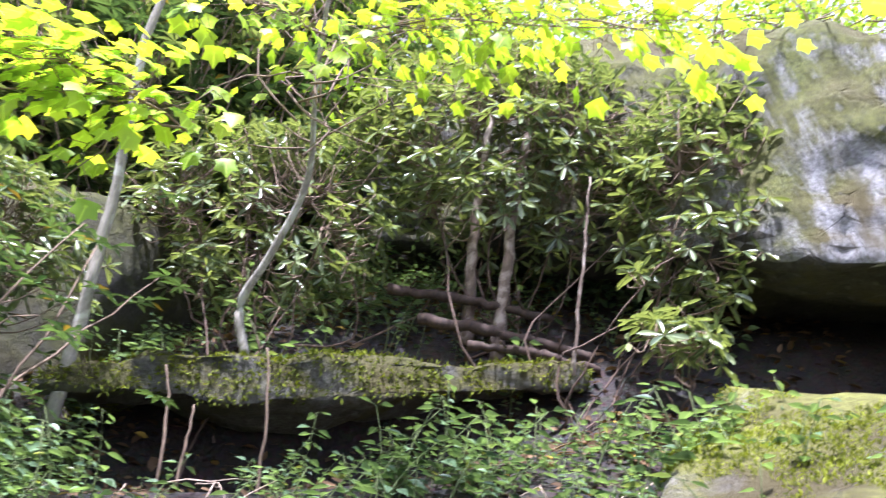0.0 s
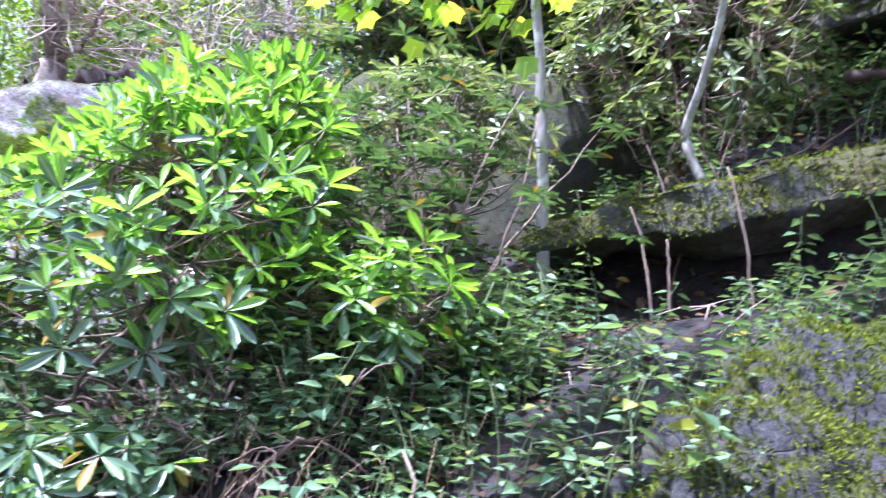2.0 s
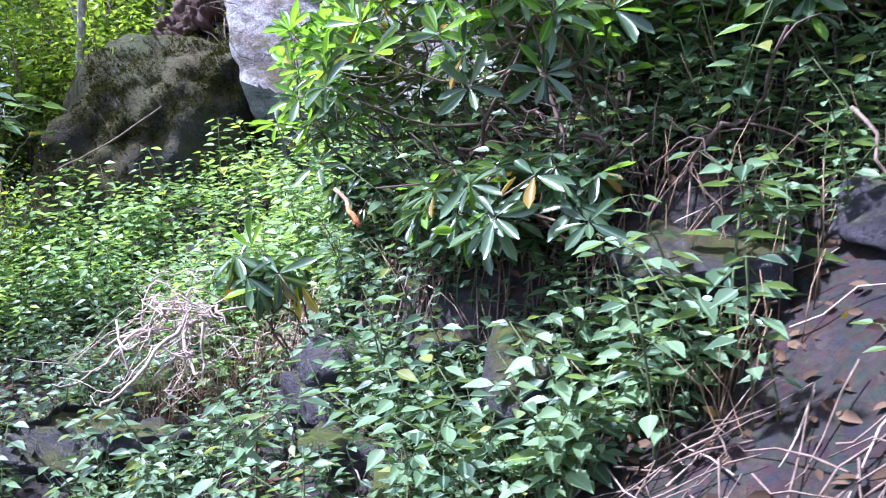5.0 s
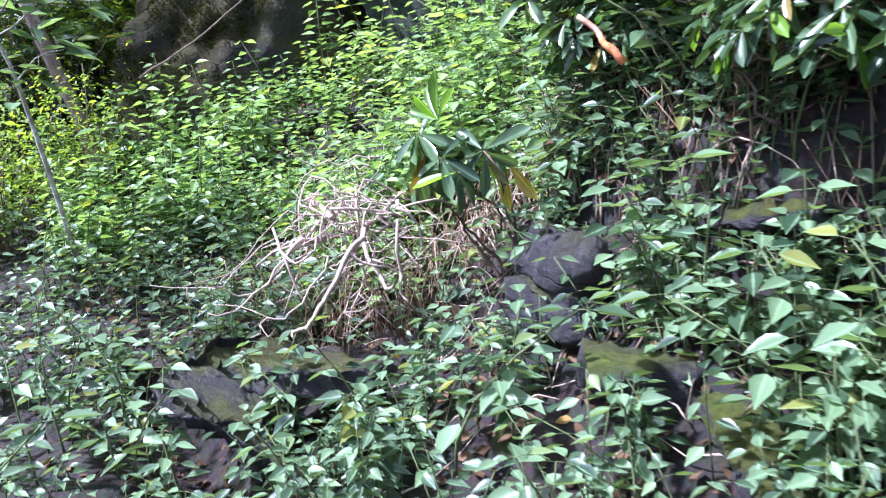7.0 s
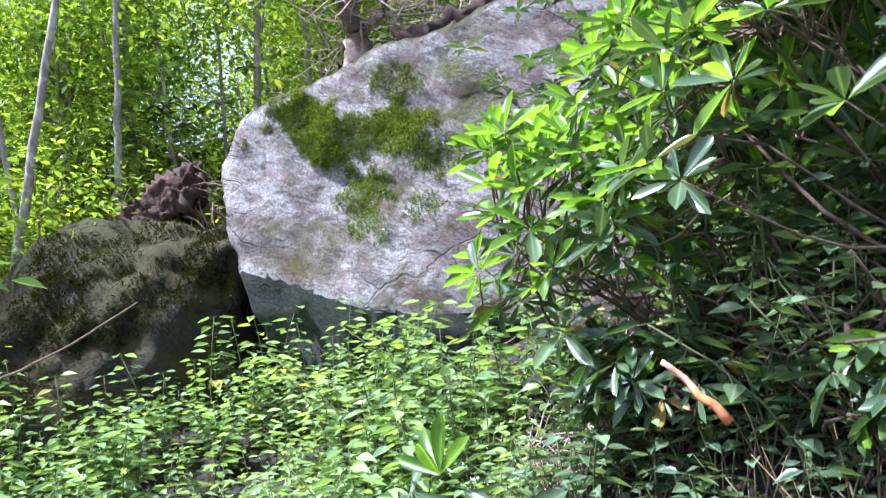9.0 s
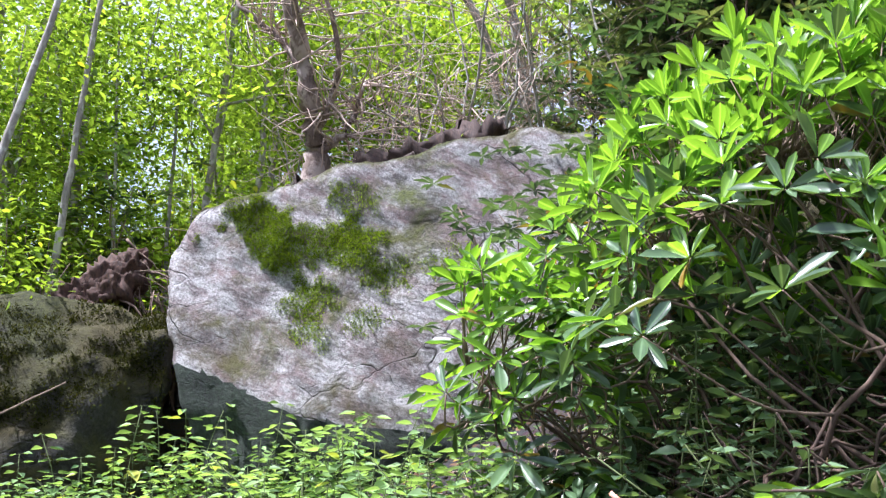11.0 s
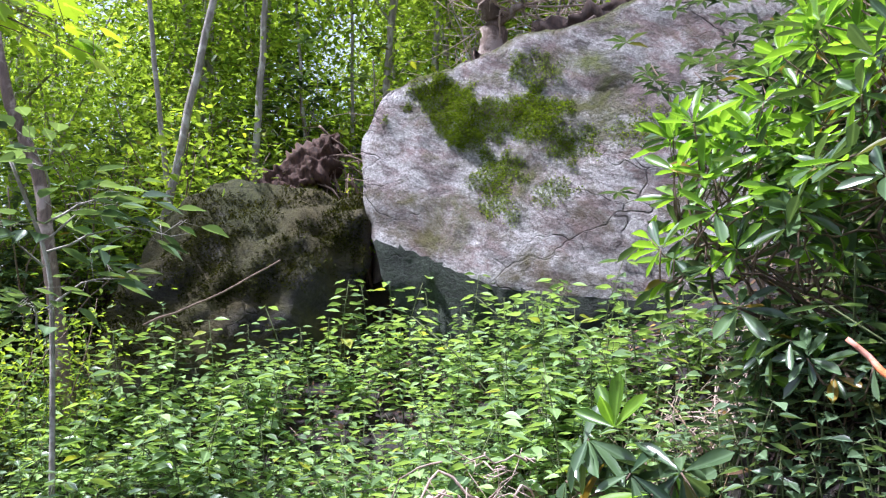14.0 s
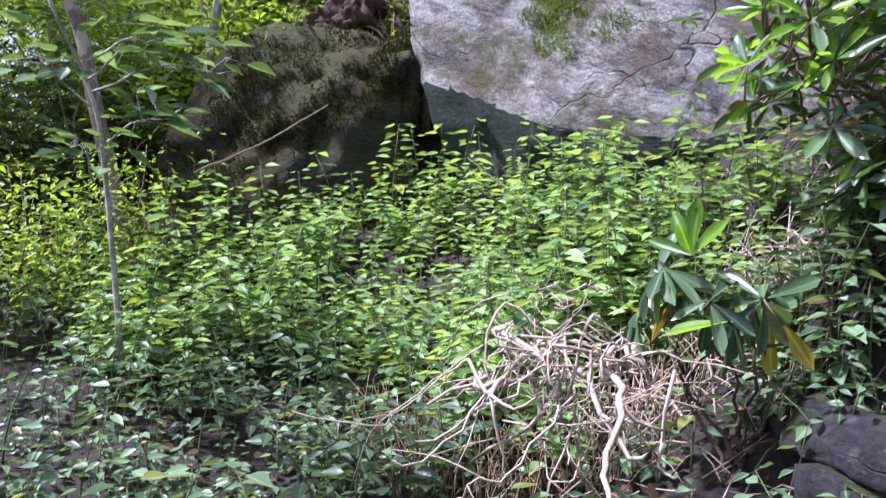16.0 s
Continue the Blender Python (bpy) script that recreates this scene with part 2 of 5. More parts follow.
M_ROTTEN = bark_material("rotten_wood", (0.012, 0.008, 0.006), (0.075, 0.044, 0.03))
M_STUMP = bark_material("rotten_stump_wood", (0.012, 0.008, 0.005), (0.1, 0.048, 0.028))
M_ORANGE = bark_material("bare_orange_wood", (0.5, 0.11, 0.02), (0.8, 0.27, 0.09), (0.75, 0.35, 0.25))
M_SOIL = soil_material()
M_BOULDER = rock_material("lichen_boulder", (0.22, 0.18, 0.165), (0.055, 0.046, 0.042), (0.56, 0.545, 0.515), 0.5, 0.55, moss=((0.03, 0.04, 0.008), (0.13, 0.15, 0.025)), tint=(0.3, 0.215, 0.195), grain_dark=0.36, banded=True)
M_SHADED_ALGAE = rock_material("shaded_algae_rock", (0.035, 0.05, 0.032), (0.016, 0.024, 0.015), (0.06, 0.08, 0.055), 0.3, 0.15, moss=((0.012, 0.022, 0.006), (0.035, 0.055, 0.015)))
# Mossy rock with canopy shade worked into its low colour values.
M_SHADED_ROCK = rock_material("shaded_mossy_rock", (0.05, 0.045, 0.036), (0.014, 0.012, 0.01), (0.11, 0.11, 0.095), 0.75, 0.22, moss=((0.012, 0.016, 0.003), (0.07, 0.075, 0.01)))
M_CLIFF = rock_material("streaked_cliff", (0.17, 0.16, 0.14), (0.05, 0.048, 0.042), (0.52, 0.515, 0.54), 0.92, 0.85, streak=True, moss=((0.035, 0.045, 0.008), (0.15, 0.165, 0.025)), pale_from=(0.5, 1.3))
M_LEDGE = rock_material("mossy_ledge_rock", (0.12, 0.115, 0.095), (0.03, 0.028, 0.022), (0.24, 0.23, 0.2), 0.85, 0.3, moss=((0.025, 0.03, 0.006), (0.11, 0.115, 0.018)))
# Moss colour raised so that it carries the sunlight on this rock.
M_MOSSROCK = rock_material("moss_covered_rock", (0.2, 0.18, 0.18), (0.06, 0.05, 0.05), (0.42, 0.4, 0.42), 0.58, 0.45, moss=((0.08, 0.09, 0.014), (0.36, 0.38, 0.07)))
M_NEARROCK = rock_material("grey_mossy_rock", (0.07, 0.065, 0.062), (0.02, 0.019, 0.017), (0.13, 0.125, 0.13), 0.4, 0.25, moss=((0.025, 0.04, 0.005), (0.14, 0.18, 0.02)))
M_WETROCK = rock_material("wet_slate", (0.06, 0.052, 0.062), (0.014, 0.012, 0.015), (0.095, 0.085, 0.1), 0.3, 0.3, wet=0.75, banded=True)


# ---- geometry helpers ----
def tri_mesh(name, verts, tris, smooth=True, across=None):
    me = bpy.data.meshes.new(name)
    verts, tris = np.asarray(verts, np.float32), np.asarray(tris, np.int32)
    me.vertices.add(len(verts))
    me.vertices.foreach_set("co", verts.ravel())
    me.loops.add(tris.size)
    me.loops.foreach_set("vertex_index", tris.ravel())
    me.polygons.add(len(tris))
    me.polygons.foreach_set("loop_start", np.arange(len(tris), dtype=np.int32) * 3)
    me.polygons.foreach_set("use_smooth", np.full(len(tris), smooth))
    me.update(calc_edges=True)
    if across is not None:
        me.attributes.new("across", "FLOAT", "POINT").data.foreach_set("value", np.asarray(across, np.float32))
    return me


def across_of(tv):
    """0 on a leaf's midrib, 1 on its edge."""
    return (np.abs(tv[:, 1]) > 1e-6).astype(float) if len(tv) > 8 else np.ones(len(tv))


class Shape:
    """Gathers triangles of one mesh."""

    def __init__(self):
        self.v, self.t, self.a, self.n = [], [], [], 0

    def add(self, v, t, across=None):
        v = np.asarray(v, float).reshape(-1, 3)
        self.v.append(v)
        self.t.append(np.asarray(t, int).reshape(-1, 3) + self.n)
        self.a.append(np.ones(len(v)) if across is None else across)
        self.n += len(v)

    def tube(self, pts, radii, sides=6):
        pts = np.asarray(pts, float)
        k = len(pts)
        radii = np.broadcast_to(radii, k) if np.ndim(radii) == 0 else np.asarray(radii, float)
        d = np.gradient(pts, axis=0)
        d /= np.linalg.norm(d, axis=1)[:, None] + 1e-9
        ref = np.where(np.abs(d[:, 2:3]) > 0.9, np.array([[1.0, 0, 0]]), np.array([[0, 0, 1.0]]))
        a = np.cross(d, ref)
        a /= np.linalg.norm(a, axis=1)[:, None] + 1e-9
        b = np.cross(d, a)
        ang = np.arange(sides) * 2 * np.pi / sides
        ring = pts[:, None] + radii[:, None, None] * (np.cos(ang)[None, :, None] * a[:, None] + np.sin(ang)[None, :, None] * b[:, None])
        v = np.concatenate([ring.reshape(-1, 3), pts[:1], pts[-1:]])
        i, j = np.meshgrid(np.arange(k - 1), np.arange(sides), indexing="ij")
        p, q = (i * sides + j).ravel(), (i * sides + (j + 1) % sides).ravel()
        t = np.concatenate([np.stack([p, q, q + sides], 1), np.stack([p, q + sides, p + sides], 1)])
        js = np.arange(sides)
        e0, e1 = np.full(sides, k * sides), np.full(sides, k * sides + 1)
        t = np.concatenate([t, np.stack([e0, (js + 1) % sides, js], 1), np.stack([e1, (k - 1) * sides + js, (k - 1) * sides + (js + 1) % sides], 1)])
        self.add(v, t)

    def leaves(self, template, pos, along, up, size):
        """Many leaves at once: template in unit length along x, upper side +z."""
        tv, tt = template
        pos, along, up = (np.asarray(x, float).reshape(-1, 3) for x in (pos, along, up))
        x = along / (np.linalg.norm(along, axis=1)[:, None] + 1e-9)
        y = np.cross(up, x)
        y /= np.linalg.norm(y, axis=1)[:, None] + 1e-9
        z = np.cross(x, y)
        s = np.broadcast_to(np.asarray(size, float).reshape(-1, 1), (len(pos), 1))
        v = pos[:, None] + s[:, :, None] * (tv[None, :, 0:1] * x[:, None] + tv[None, :, 1:2] * y[:, None] + tv[None, :, 2:3] * z[:, None])
        t = tt[None] + (np.arange(len(pos)) * len(tv))[:, None, None]
        self.add(v.reshape(-1, 3), t.reshape(-1, 3), np.tile(across_of(tv), len(pos)))

    def mesh(self, name, smooth=True):
        return tri_mesh(name, np.concatenate(self.v), np.concatenate(self.t), smooth, np.concatenate(self.a))


def part(name, shape, mat, parent=None, label="", smooth=True, kind=""):
    """Links a Shape or a mesh as one object, under parent if there is one."""
    me = shape.mesh(name, smooth) if isinstance(shape, Shape) else shape
    if not me.materials:
        me.materials.append(mat)
    ob = new(name, me)
    if parent:
        ob.parent = parent
    return tagged(ob, label, kind=kind)


def thing(name, label, category, group="", kind="", at=(0, 0, 0)):
    ob = tagged(new(name), label, category, group, kind)
    ob.location = at
    return ob


def blade(widths, fold=0.06, droop=0.1):
    """Leaf template with a folded midrib; half widths at even stations from stalk to tip."""
    k = len(widths)
    v, t = [(0, 0, 0)], []
    for i, w in enumerate(widths):
        u = (i + 1) / (k + 1)
        z = -droop * u * u
        v += [(u, 0, z - fold * w * 2), (u, w, z + fold * w * 2), (u, -w, z + fold * w * 2)]
    v.append((1, 0, -droop))
    t += [(0, 1, 2), (0, 3, 1)]
    for i in range(k - 1):
        a, b = 1 + 3 * i, 4 + 3 * i
        t += [(a, b, b + 1), (a, b + 1, a + 1), (a, a + 2, b + 2), (a, b + 2, b)]
    a, e = 1 + 3 * (k - 1), len(v) - 1
    t += [(a, e, a + 1), (a, a + 2, e)]
    return np.array(v, float), np.array(t)


LANCE = blade((0.06, 0.11, 0.14, 0.13), 0.2, 0.13)
OVATE = blade((0.2, 0.27, 0.21, 0.1), 0.14, 0.18)
SMALL = (np.array([(0, 0, 0), (0.45, 0.3, 0.05), (1, 0, -0.1), (0.45, -0.3, 0.05)], float), np.array([(0, 2, 1), (0, 3, 2)]))
MEDIUM = (np.array([(0, 0, 0), (0.3, 0.24, 0.05), (0.65, 0.2, 0.02), (1, 0, -0.12), (0.65, -0.2, 0.02), (0.3, -0.24, 0.05)], float),
          np.array([(0, 2, 1), (0, 3, 2), (0, 4, 3), (0, 5, 4)]))
SLIM = (np.array([(0, 0, 0), (0.55, 0.15, 0.04), (1, 0, -0.12), (0.55, -0.15, 0.04)], float), np.array([(0, 2, 1), (0, 3, 2)]))


def maple_template():
    pts = []
    for a, r in ((-150, 0.3), (-120, 0.45), (-95, 0.34), (-58, 0.54), (-30, 0.38), (0, 0.62), (30, 0.38), (58, 0.54), (95, 0.34), (120, 0.45), (150, 0.3)):
        pts.append((0.35 + r * math.cos(radians(a)), r * math.sin(radians(a)), -0.18 * r))
    v = [(0.35, 0, 0.03), *pts]
    k = len(pts)
    return np.array(v, float), np.array([(0, i + 1, (i + 1) % k + 1) for i in range(k)])


MAPLE = maple_template()


def unit(n):
    v = rng.normal(size=(n, 3))
    return v / np.linalg.norm(v, axis=1)[:, None]


def curve_through(points, n=16, wobble=0.0):
    """A smooth line through a few points."""
    p = np.asarray(points, float)
    k = len(p)
    u = np.linspace(0, k - 1, n)
    i = np.clip(u.astype(int), 0, k - 2)
    f = (u - i)[:, None]
    g = np.concatenate([[2 * p[0] - p[1]], p, [2 * p[-1] - p[-2]]])
    a, b, c, d = g[i], g[i + 1], g[i + 2], g[i + 3]
    out = 0.5 * (2 * b + (c - a) * f + (2 * a - 5 * b + 4 * c - d) * f ** 2 + (3 * b - a - 3 * c + d) * f ** 3)
    return out + rng.normal(size=out.shape) * wobble


# ---- ground ----
def smooth01(x):
    x = np.clip(x, 0, 1)
    return x * x * (3 - 2 * x)


def fnoise(x, y, seed=0.0):
    """Cheap smooth noise from a few waves, about -1 to 1."""
    s = np.zeros_like(x)
    for k, (a, b, c) in enumerate(((1.3, 0.7, 0.3), (-0.9, 1.6, 1.1), (2.3, -1.9, 2.2), (3.1, 3.7, 0.7), (-5.3, 4.1, 1.9), (7.7, 6.1, 3.1))):
        s += np.sin(a * x + b * y + c + seed * (k + 1)) * (0.32 / (1 + 0.55 * k))
    return s


def height(x, y):
    """Height of the bank: a stream bed along the walk, a steep bank with an undercut lip on its far side, a shelf behind the ledge."""
    x, y = np.asarray(x, float), np.asarray(y, float)
    bed = -0.05 + 0.22 * np.clip(x, -2.8, 4) + 0.13 * np.clip(-5.5 - x, 0, 14)
    foot = 1.45 + 0.55 * smooth01((-x - 3.8) / 2.0) - 0.9 * smooth01((-x - 7.0) / 2.0)
    d = y - foot
    rise = 0.72 * np.log1p(np.exp(np.clip(d * 5, -40, 40))) / 5
    steep = 1 - 0.45 * smooth01((-x - 5) / 3.5)
    far = np.clip(y - 9, 0, None)
    up = rise * steep - far * 0.35 + 0.4 * smooth01((y - 5.5) / 0.5) * smooth01((x + 3) / 1.5)
    back = 0.3 * np.log1p(np.exp(np.clip((-y - 2.2) * 3, -40, 40))) / 3
    h = bed + up + back
    h -= 0.85 * np.exp(-((x + 1.0) / 1.25) ** 2 - ((y - 5.42 - 0.25 * (x + 1.1)) / 0.52) ** 2)
    h -= 0.24 * np.exp(-((y - 0.72) / 0.22) ** 2) * smooth01((x + 6.6) / 0.8) * smooth01((-3.6 - x) / 0.6)
    lip = 2.2 + 0.12 * np.sin(2.3 * x + 0.7) + 0.05 * np.sin(6.1 * x)
    h += 0.4 * smooth01((y - lip) / 0.22) * smooth01((x + 4.9) / 0.5) * smooth01((-2.1 - x) / 0.5) * (1 - smooth01((y - 3.3) / 1.3))
    h += 0.06 * fnoise(x * 1.7, y * 1.7) + 0.025 * fnoise(x * 6, y * 6, 1.3)
    return h


def build_ground():
    u = np.linspace(-1, 1, 321)
    gx = -4 + 9 * u + 260 * np.sign(u) * np.abs(u) ** 9
    gy = 3 + 8 * u + 260 * np.sign(u) * np.abs(u) ** 9
    xx, yy = np.meshgrid(gx, gy, indexing="ij")
    zz = height(xx, np.clip(yy, -14, 22)) * 1.0
    v = np.stack([xx, yy, zz], -1).reshape(-1, 3)
    n = len(u)
    i, j = np.meshgrid(np.arange(n - 1), np.arange(n - 1), indexing="ij")
    p = (i * n + j).ravel()
    t = np.concatenate([np.stack([p, p + n, p + n + 1], 1), np.stack([p, p + n + 1, p + 1], 1)])
    me = tri_mesh("ground", v, t)
    me.materials.append(M_SOIL)
    return tagged(new("ground", me), "dark damp forest soil with leaf litter on a steep bank", "ground", kind="structure")


build_ground()


# ---- rocks ----
def rock(name, corners, mat, label, seed=0, rough=0.09, cell=0.14, soft=2, strata=0.0, torn=0.0):
    """A boulder: the hull of its main corners, divided, worn at the edges, with uneven faces."""
    bm = bmesh.new()
    for c in corners:
        bm.verts.new(c)
    res = bmesh.ops.convex_hull(bm, input=bm.verts)
    junk = [g for g in res["geom_interior"] if isinstance(g, bmesh.types.BMVert)]
    bmesh.ops.delete(bm, geom=junk, context="VERTS")
    for _ in range(8):
        long_edges = [e for e in bm.edges if e.calc_length() > cell * 1.5]
        if not long_edges or len(bm.verts) > 16000:
            break
        bmesh.ops.subdivide_edges(bm, edges=long_edges, cuts=1)
        bmesh.ops.triangulate(bm, faces=[f for f in bm.faces if len(f.verts) > 3])
    for _ in range(soft):
        bmesh.ops.smooth_vert(bm, verts=bm.verts, factor=0.5, use_axis_x=True, use_axis_y=True, use_axis_z=True)
    bm.normal_update()
    off = Vector((seed * 7.3, seed * 3.1, seed * 5.7))
    moves = []
    for v in bm.verts:
        p = v.co + off
        d = noise.fractal(p * 0.9, 1.0, 2.0, 4) * rough * 1.6 + noise.fractal(p * 4.0, 0.9, 2.1, 4) * rough * 0.45
        if strata:
            q = p.z * 9 + p.x * 2.6 + noise.noise(p * 1.3) * 2
            d -= strata * max(0.0, math.sin(q)) ** 4
        if torn:
            d += torn * (abs(noise.noise(p * 9)) * 1.6 - 0.5) + torn * noise.noise(p * 23)
        moves.append(v.normal * d)
    for v, m in zip(bm.verts, moves):
        v.co += m
    me = bpy.data.meshes.new(name)
    bm.to_mesh(me)
    bm.free()
    me.polygons.foreach_set("use_smooth", np.full(len(me.polygons), True))
    me.materials.append(mat)
    return tagged(new(name, me), label, "rock")


def back(points, push):
    return [tuple(Vector(p) + Vector(push)) for p in points]


face = [(-8.66, 3.39, 2.88), (-8.8, 3.25, 2.52), (-8.66, 3.24, 2.0), (-8.42, 3.26, 1.57), (-8.03, 3.5, 1.41), (-7.52, 3.79, 1.17), (-7.08, 4.07, 1.09), (-6.6, 4.4, 1.05), (-5.6, 5.2, 1.4),
        (-8.04, 3.86, 3.08), (-7.28, 4.45, 3.42), (-6.75, 4.85, 3.58), (-5.9, 5.5, 3.75)]
under = [(-8.28, 3.48, 0.85), (-8.2, 3.6, 0.2), (-7.4, 4.1, 0.3), (-6.6, 4.75, 0.3), (-6.0, 5.5, 0.5)]
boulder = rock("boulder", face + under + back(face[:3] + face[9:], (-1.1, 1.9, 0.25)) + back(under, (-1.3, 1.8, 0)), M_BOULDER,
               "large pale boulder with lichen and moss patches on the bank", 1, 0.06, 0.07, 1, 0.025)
# Below the lower edge: algae green with the undercut's shade mixed into it.
boulder.data.materials.append(M_SHADED_ALGAE)
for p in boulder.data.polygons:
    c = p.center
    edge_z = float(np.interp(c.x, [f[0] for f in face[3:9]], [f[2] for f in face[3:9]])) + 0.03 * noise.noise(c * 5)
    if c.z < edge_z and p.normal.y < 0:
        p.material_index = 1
left = [(-9.6, 0.6, -0.7), (-8.7, 2.4, -0.6), (-8.5, 3.3, -0.3), (-9.5, 0.9, 0.1), (-9.5, 1.3, 0.9), (-9.55, 1.95, 1.65), (-9.65, 2.65, 2.1), (-9.3, 3.7, 2.15), (-8.75, 3.3, 1.9), (-8.75, 2.3, 0.5), (-8.6, 3.2, 0.6), (-9.0, 1.5, 0.2)]
rock("boulder", left + back(left, (-1.8, 0.8, 0.0)), M_SHADED_ROCK, "dark shaded boulder covered with brown moss", 2, 0.16, 0.1)
mid = [(-5.5, 5.0, 1.6), (-4.95, 5.06, 3.4), (-4.2, 5.5, 3.8), (-3.2, 5.65, 3.65), (-2.9, 5.7, 2.0), (-4.05, 5.1, 2.6), (-4.2, 5.0, 1.6)]
rock("boulder", mid + back(mid, (0.3, 1.6, 0.4)), M_SHADED_ROCK, "dark mossy rock outcrop half hidden behind shrubs", 3, 0.12, 0.15)
foot_edge = [(-1.9, 7.2, 4.55), (-0.2, 6.75, 4.75), (1.2, 6.3, 4.6), (1.63, 5.76, 4.3), (2.0, 5.15, 4.05), (3.4, 4.0, 3.9)]
top_edge = [(-2.05, 7.0, 6.05), (-1.0, 6.95, 6.65), (0.95, 5.95, 6.28), (1.55, 5.35, 6.02), (2.6, 4.3, 5.75)]
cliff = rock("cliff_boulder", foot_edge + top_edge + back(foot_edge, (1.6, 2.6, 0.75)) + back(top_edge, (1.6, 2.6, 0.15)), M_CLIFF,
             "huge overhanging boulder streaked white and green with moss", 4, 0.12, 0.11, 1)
# The overhang's deep shade is given to its underside as a darker rock colour.
cliff.data.materials.append(M_SHADED_ROCK)
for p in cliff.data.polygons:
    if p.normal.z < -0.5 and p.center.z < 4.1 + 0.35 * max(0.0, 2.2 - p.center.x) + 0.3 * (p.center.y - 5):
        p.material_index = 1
# Added out of view, to keep side light out of the hollow.
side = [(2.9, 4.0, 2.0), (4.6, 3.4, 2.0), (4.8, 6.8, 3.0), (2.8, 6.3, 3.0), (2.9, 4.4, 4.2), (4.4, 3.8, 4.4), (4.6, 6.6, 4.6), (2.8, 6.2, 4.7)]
rock("boulder", side, M_SHADED_ROCK, "unseen added boulder blocking light from the hollow under the overhang", 9, 0.1, 0.2)
ledge_edge = [(-2.6, 4.6, 2.1), (-1.67, 4.96, 2.3), (-1.1, 5.2, 2.62), (-0.5, 5.5, 2.9), (0.35, 5.7, 3.16),
              (-2.17, 4.78, 2.48), (-1.06, 5.3, 2.95), (-0.49, 5.52, 3.1), (0.31, 5.72, 3.32)]
rock("ledge", ledge_edge + back(ledge_edge, (-0.3, 1.2, 0.0)), M_LEDGE, "long flat rock ledge with hanging moss over a dark gap", 5, 0.07, 0.09, 1, 0.03)
low = [(-2.4, 5.3, 1.65), (-1.6, 5.4, 1.72), (-0.9, 5.6, 2.02), (0.1, 5.9, 2.35), (-2.2, 4.7, 1.5), (0.2, 5.2, 2.0)]
rock("rock", low + back(low, (-0.3, 0.9, 0.1)), M_LEDGE, "low dark rock under the mossy ledge", 6, 0.06, 0.1)
flat = [(0.75, 4.75, 2.72), (1.1, 5.3, 3.25), (1.7, 4.5, 3.2), (2.6, 4.6, 3.35), (0.6, 3.95, 2.05), (1.2, 3.3, 2.15), (2.4, 3.0, 2.3), (0.7, 4.2, 1.5), (2.0, 3.0, 1.4)]
rock("rock", flat + back(flat, (0.9, 0.7, -0.1)), M_MOSSROCK, "broad sloping rock covered with bright green moss", 7, 0.07, 0.09)
near = [(-1.6, 2.95, 0.74), (-1.4, 3.15, 1.02), (-1.13, 3.35, 1.3), (-0.73, 3.65, 1.58), (-0.3, 3.95, 1.82), (-0.2, 3.65, 1.45), (-1.3, 2.75, 0.35), (-0.6, 3.0, 0.85), (0.0, 3.4, 1.2), (-0.2, 2.9, 0.3)]
rock("rock", near + back(near, (0.25, 0.5, -0.25)), M_NEARROCK, "mossy grey boulder among nettles on the bank", 8, 0.16, 0.04, 0, 0.04, torn=0.03)


M_MOSS = leaf_material("moss_tuft", (0.06, 0.08, 0.012), (0.26, 0.3, 0.04), 0.8, 0.35)
# Darker moss copy; the shade is part of its colour.
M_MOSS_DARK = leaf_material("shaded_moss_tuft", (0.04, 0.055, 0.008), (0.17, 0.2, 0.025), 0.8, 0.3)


def moss_on(ob, count, size, mat=None, least=0.25, sag=0.0, bare=0.0):
    """Fuzzy moss tufts in patches on the upper faces of a rock, as a part of it."""
    me = ob.data
    n = len(me.polygons)
    c, nr, ar = np.empty(n * 3), np.empty(n * 3), np.empty(n)
    me.polygons.foreach_get("center", c)
    me.polygons.foreach_get("normal", nr)
    me.polygons.foreach_get("area", ar)
    c, nr = c.reshape(-1, 3), nr.reshape(-1, 3)
    w = ar * (nr[:, 2] > least) * (fnoise(c[:, 0] * 2.5, c[:, 1] * 2.5 + c[:, 2], 0.7) > (bare if sag == 0 else -0.6))
    idx = rng.choice(n, count, p=w / w.sum())
    spread = np.sqrt(ar[idx])[:, None] * 0.8
    pos = c[idx] + (rng.normal(size=(count, 3)) * spread) * 0.6
    pos -= nr[idx] * np.sum((pos - c[idx]) * nr[idx], axis=1)[:, None]
    along = nr[idx] + rng.normal(size=(count, 3)) * 0.6 - np.array([0, 0, sag])
    sh = Shape()
    sh.leaves(SLIM, pos - nr[idx] * 0.004, along, rng.normal(size=(count, 3)), rng.uniform(0.5, 1.3, count) * size)
    part("moss", sh, mat or M_MOSS, ob, "soft green moss", kind="stuff")


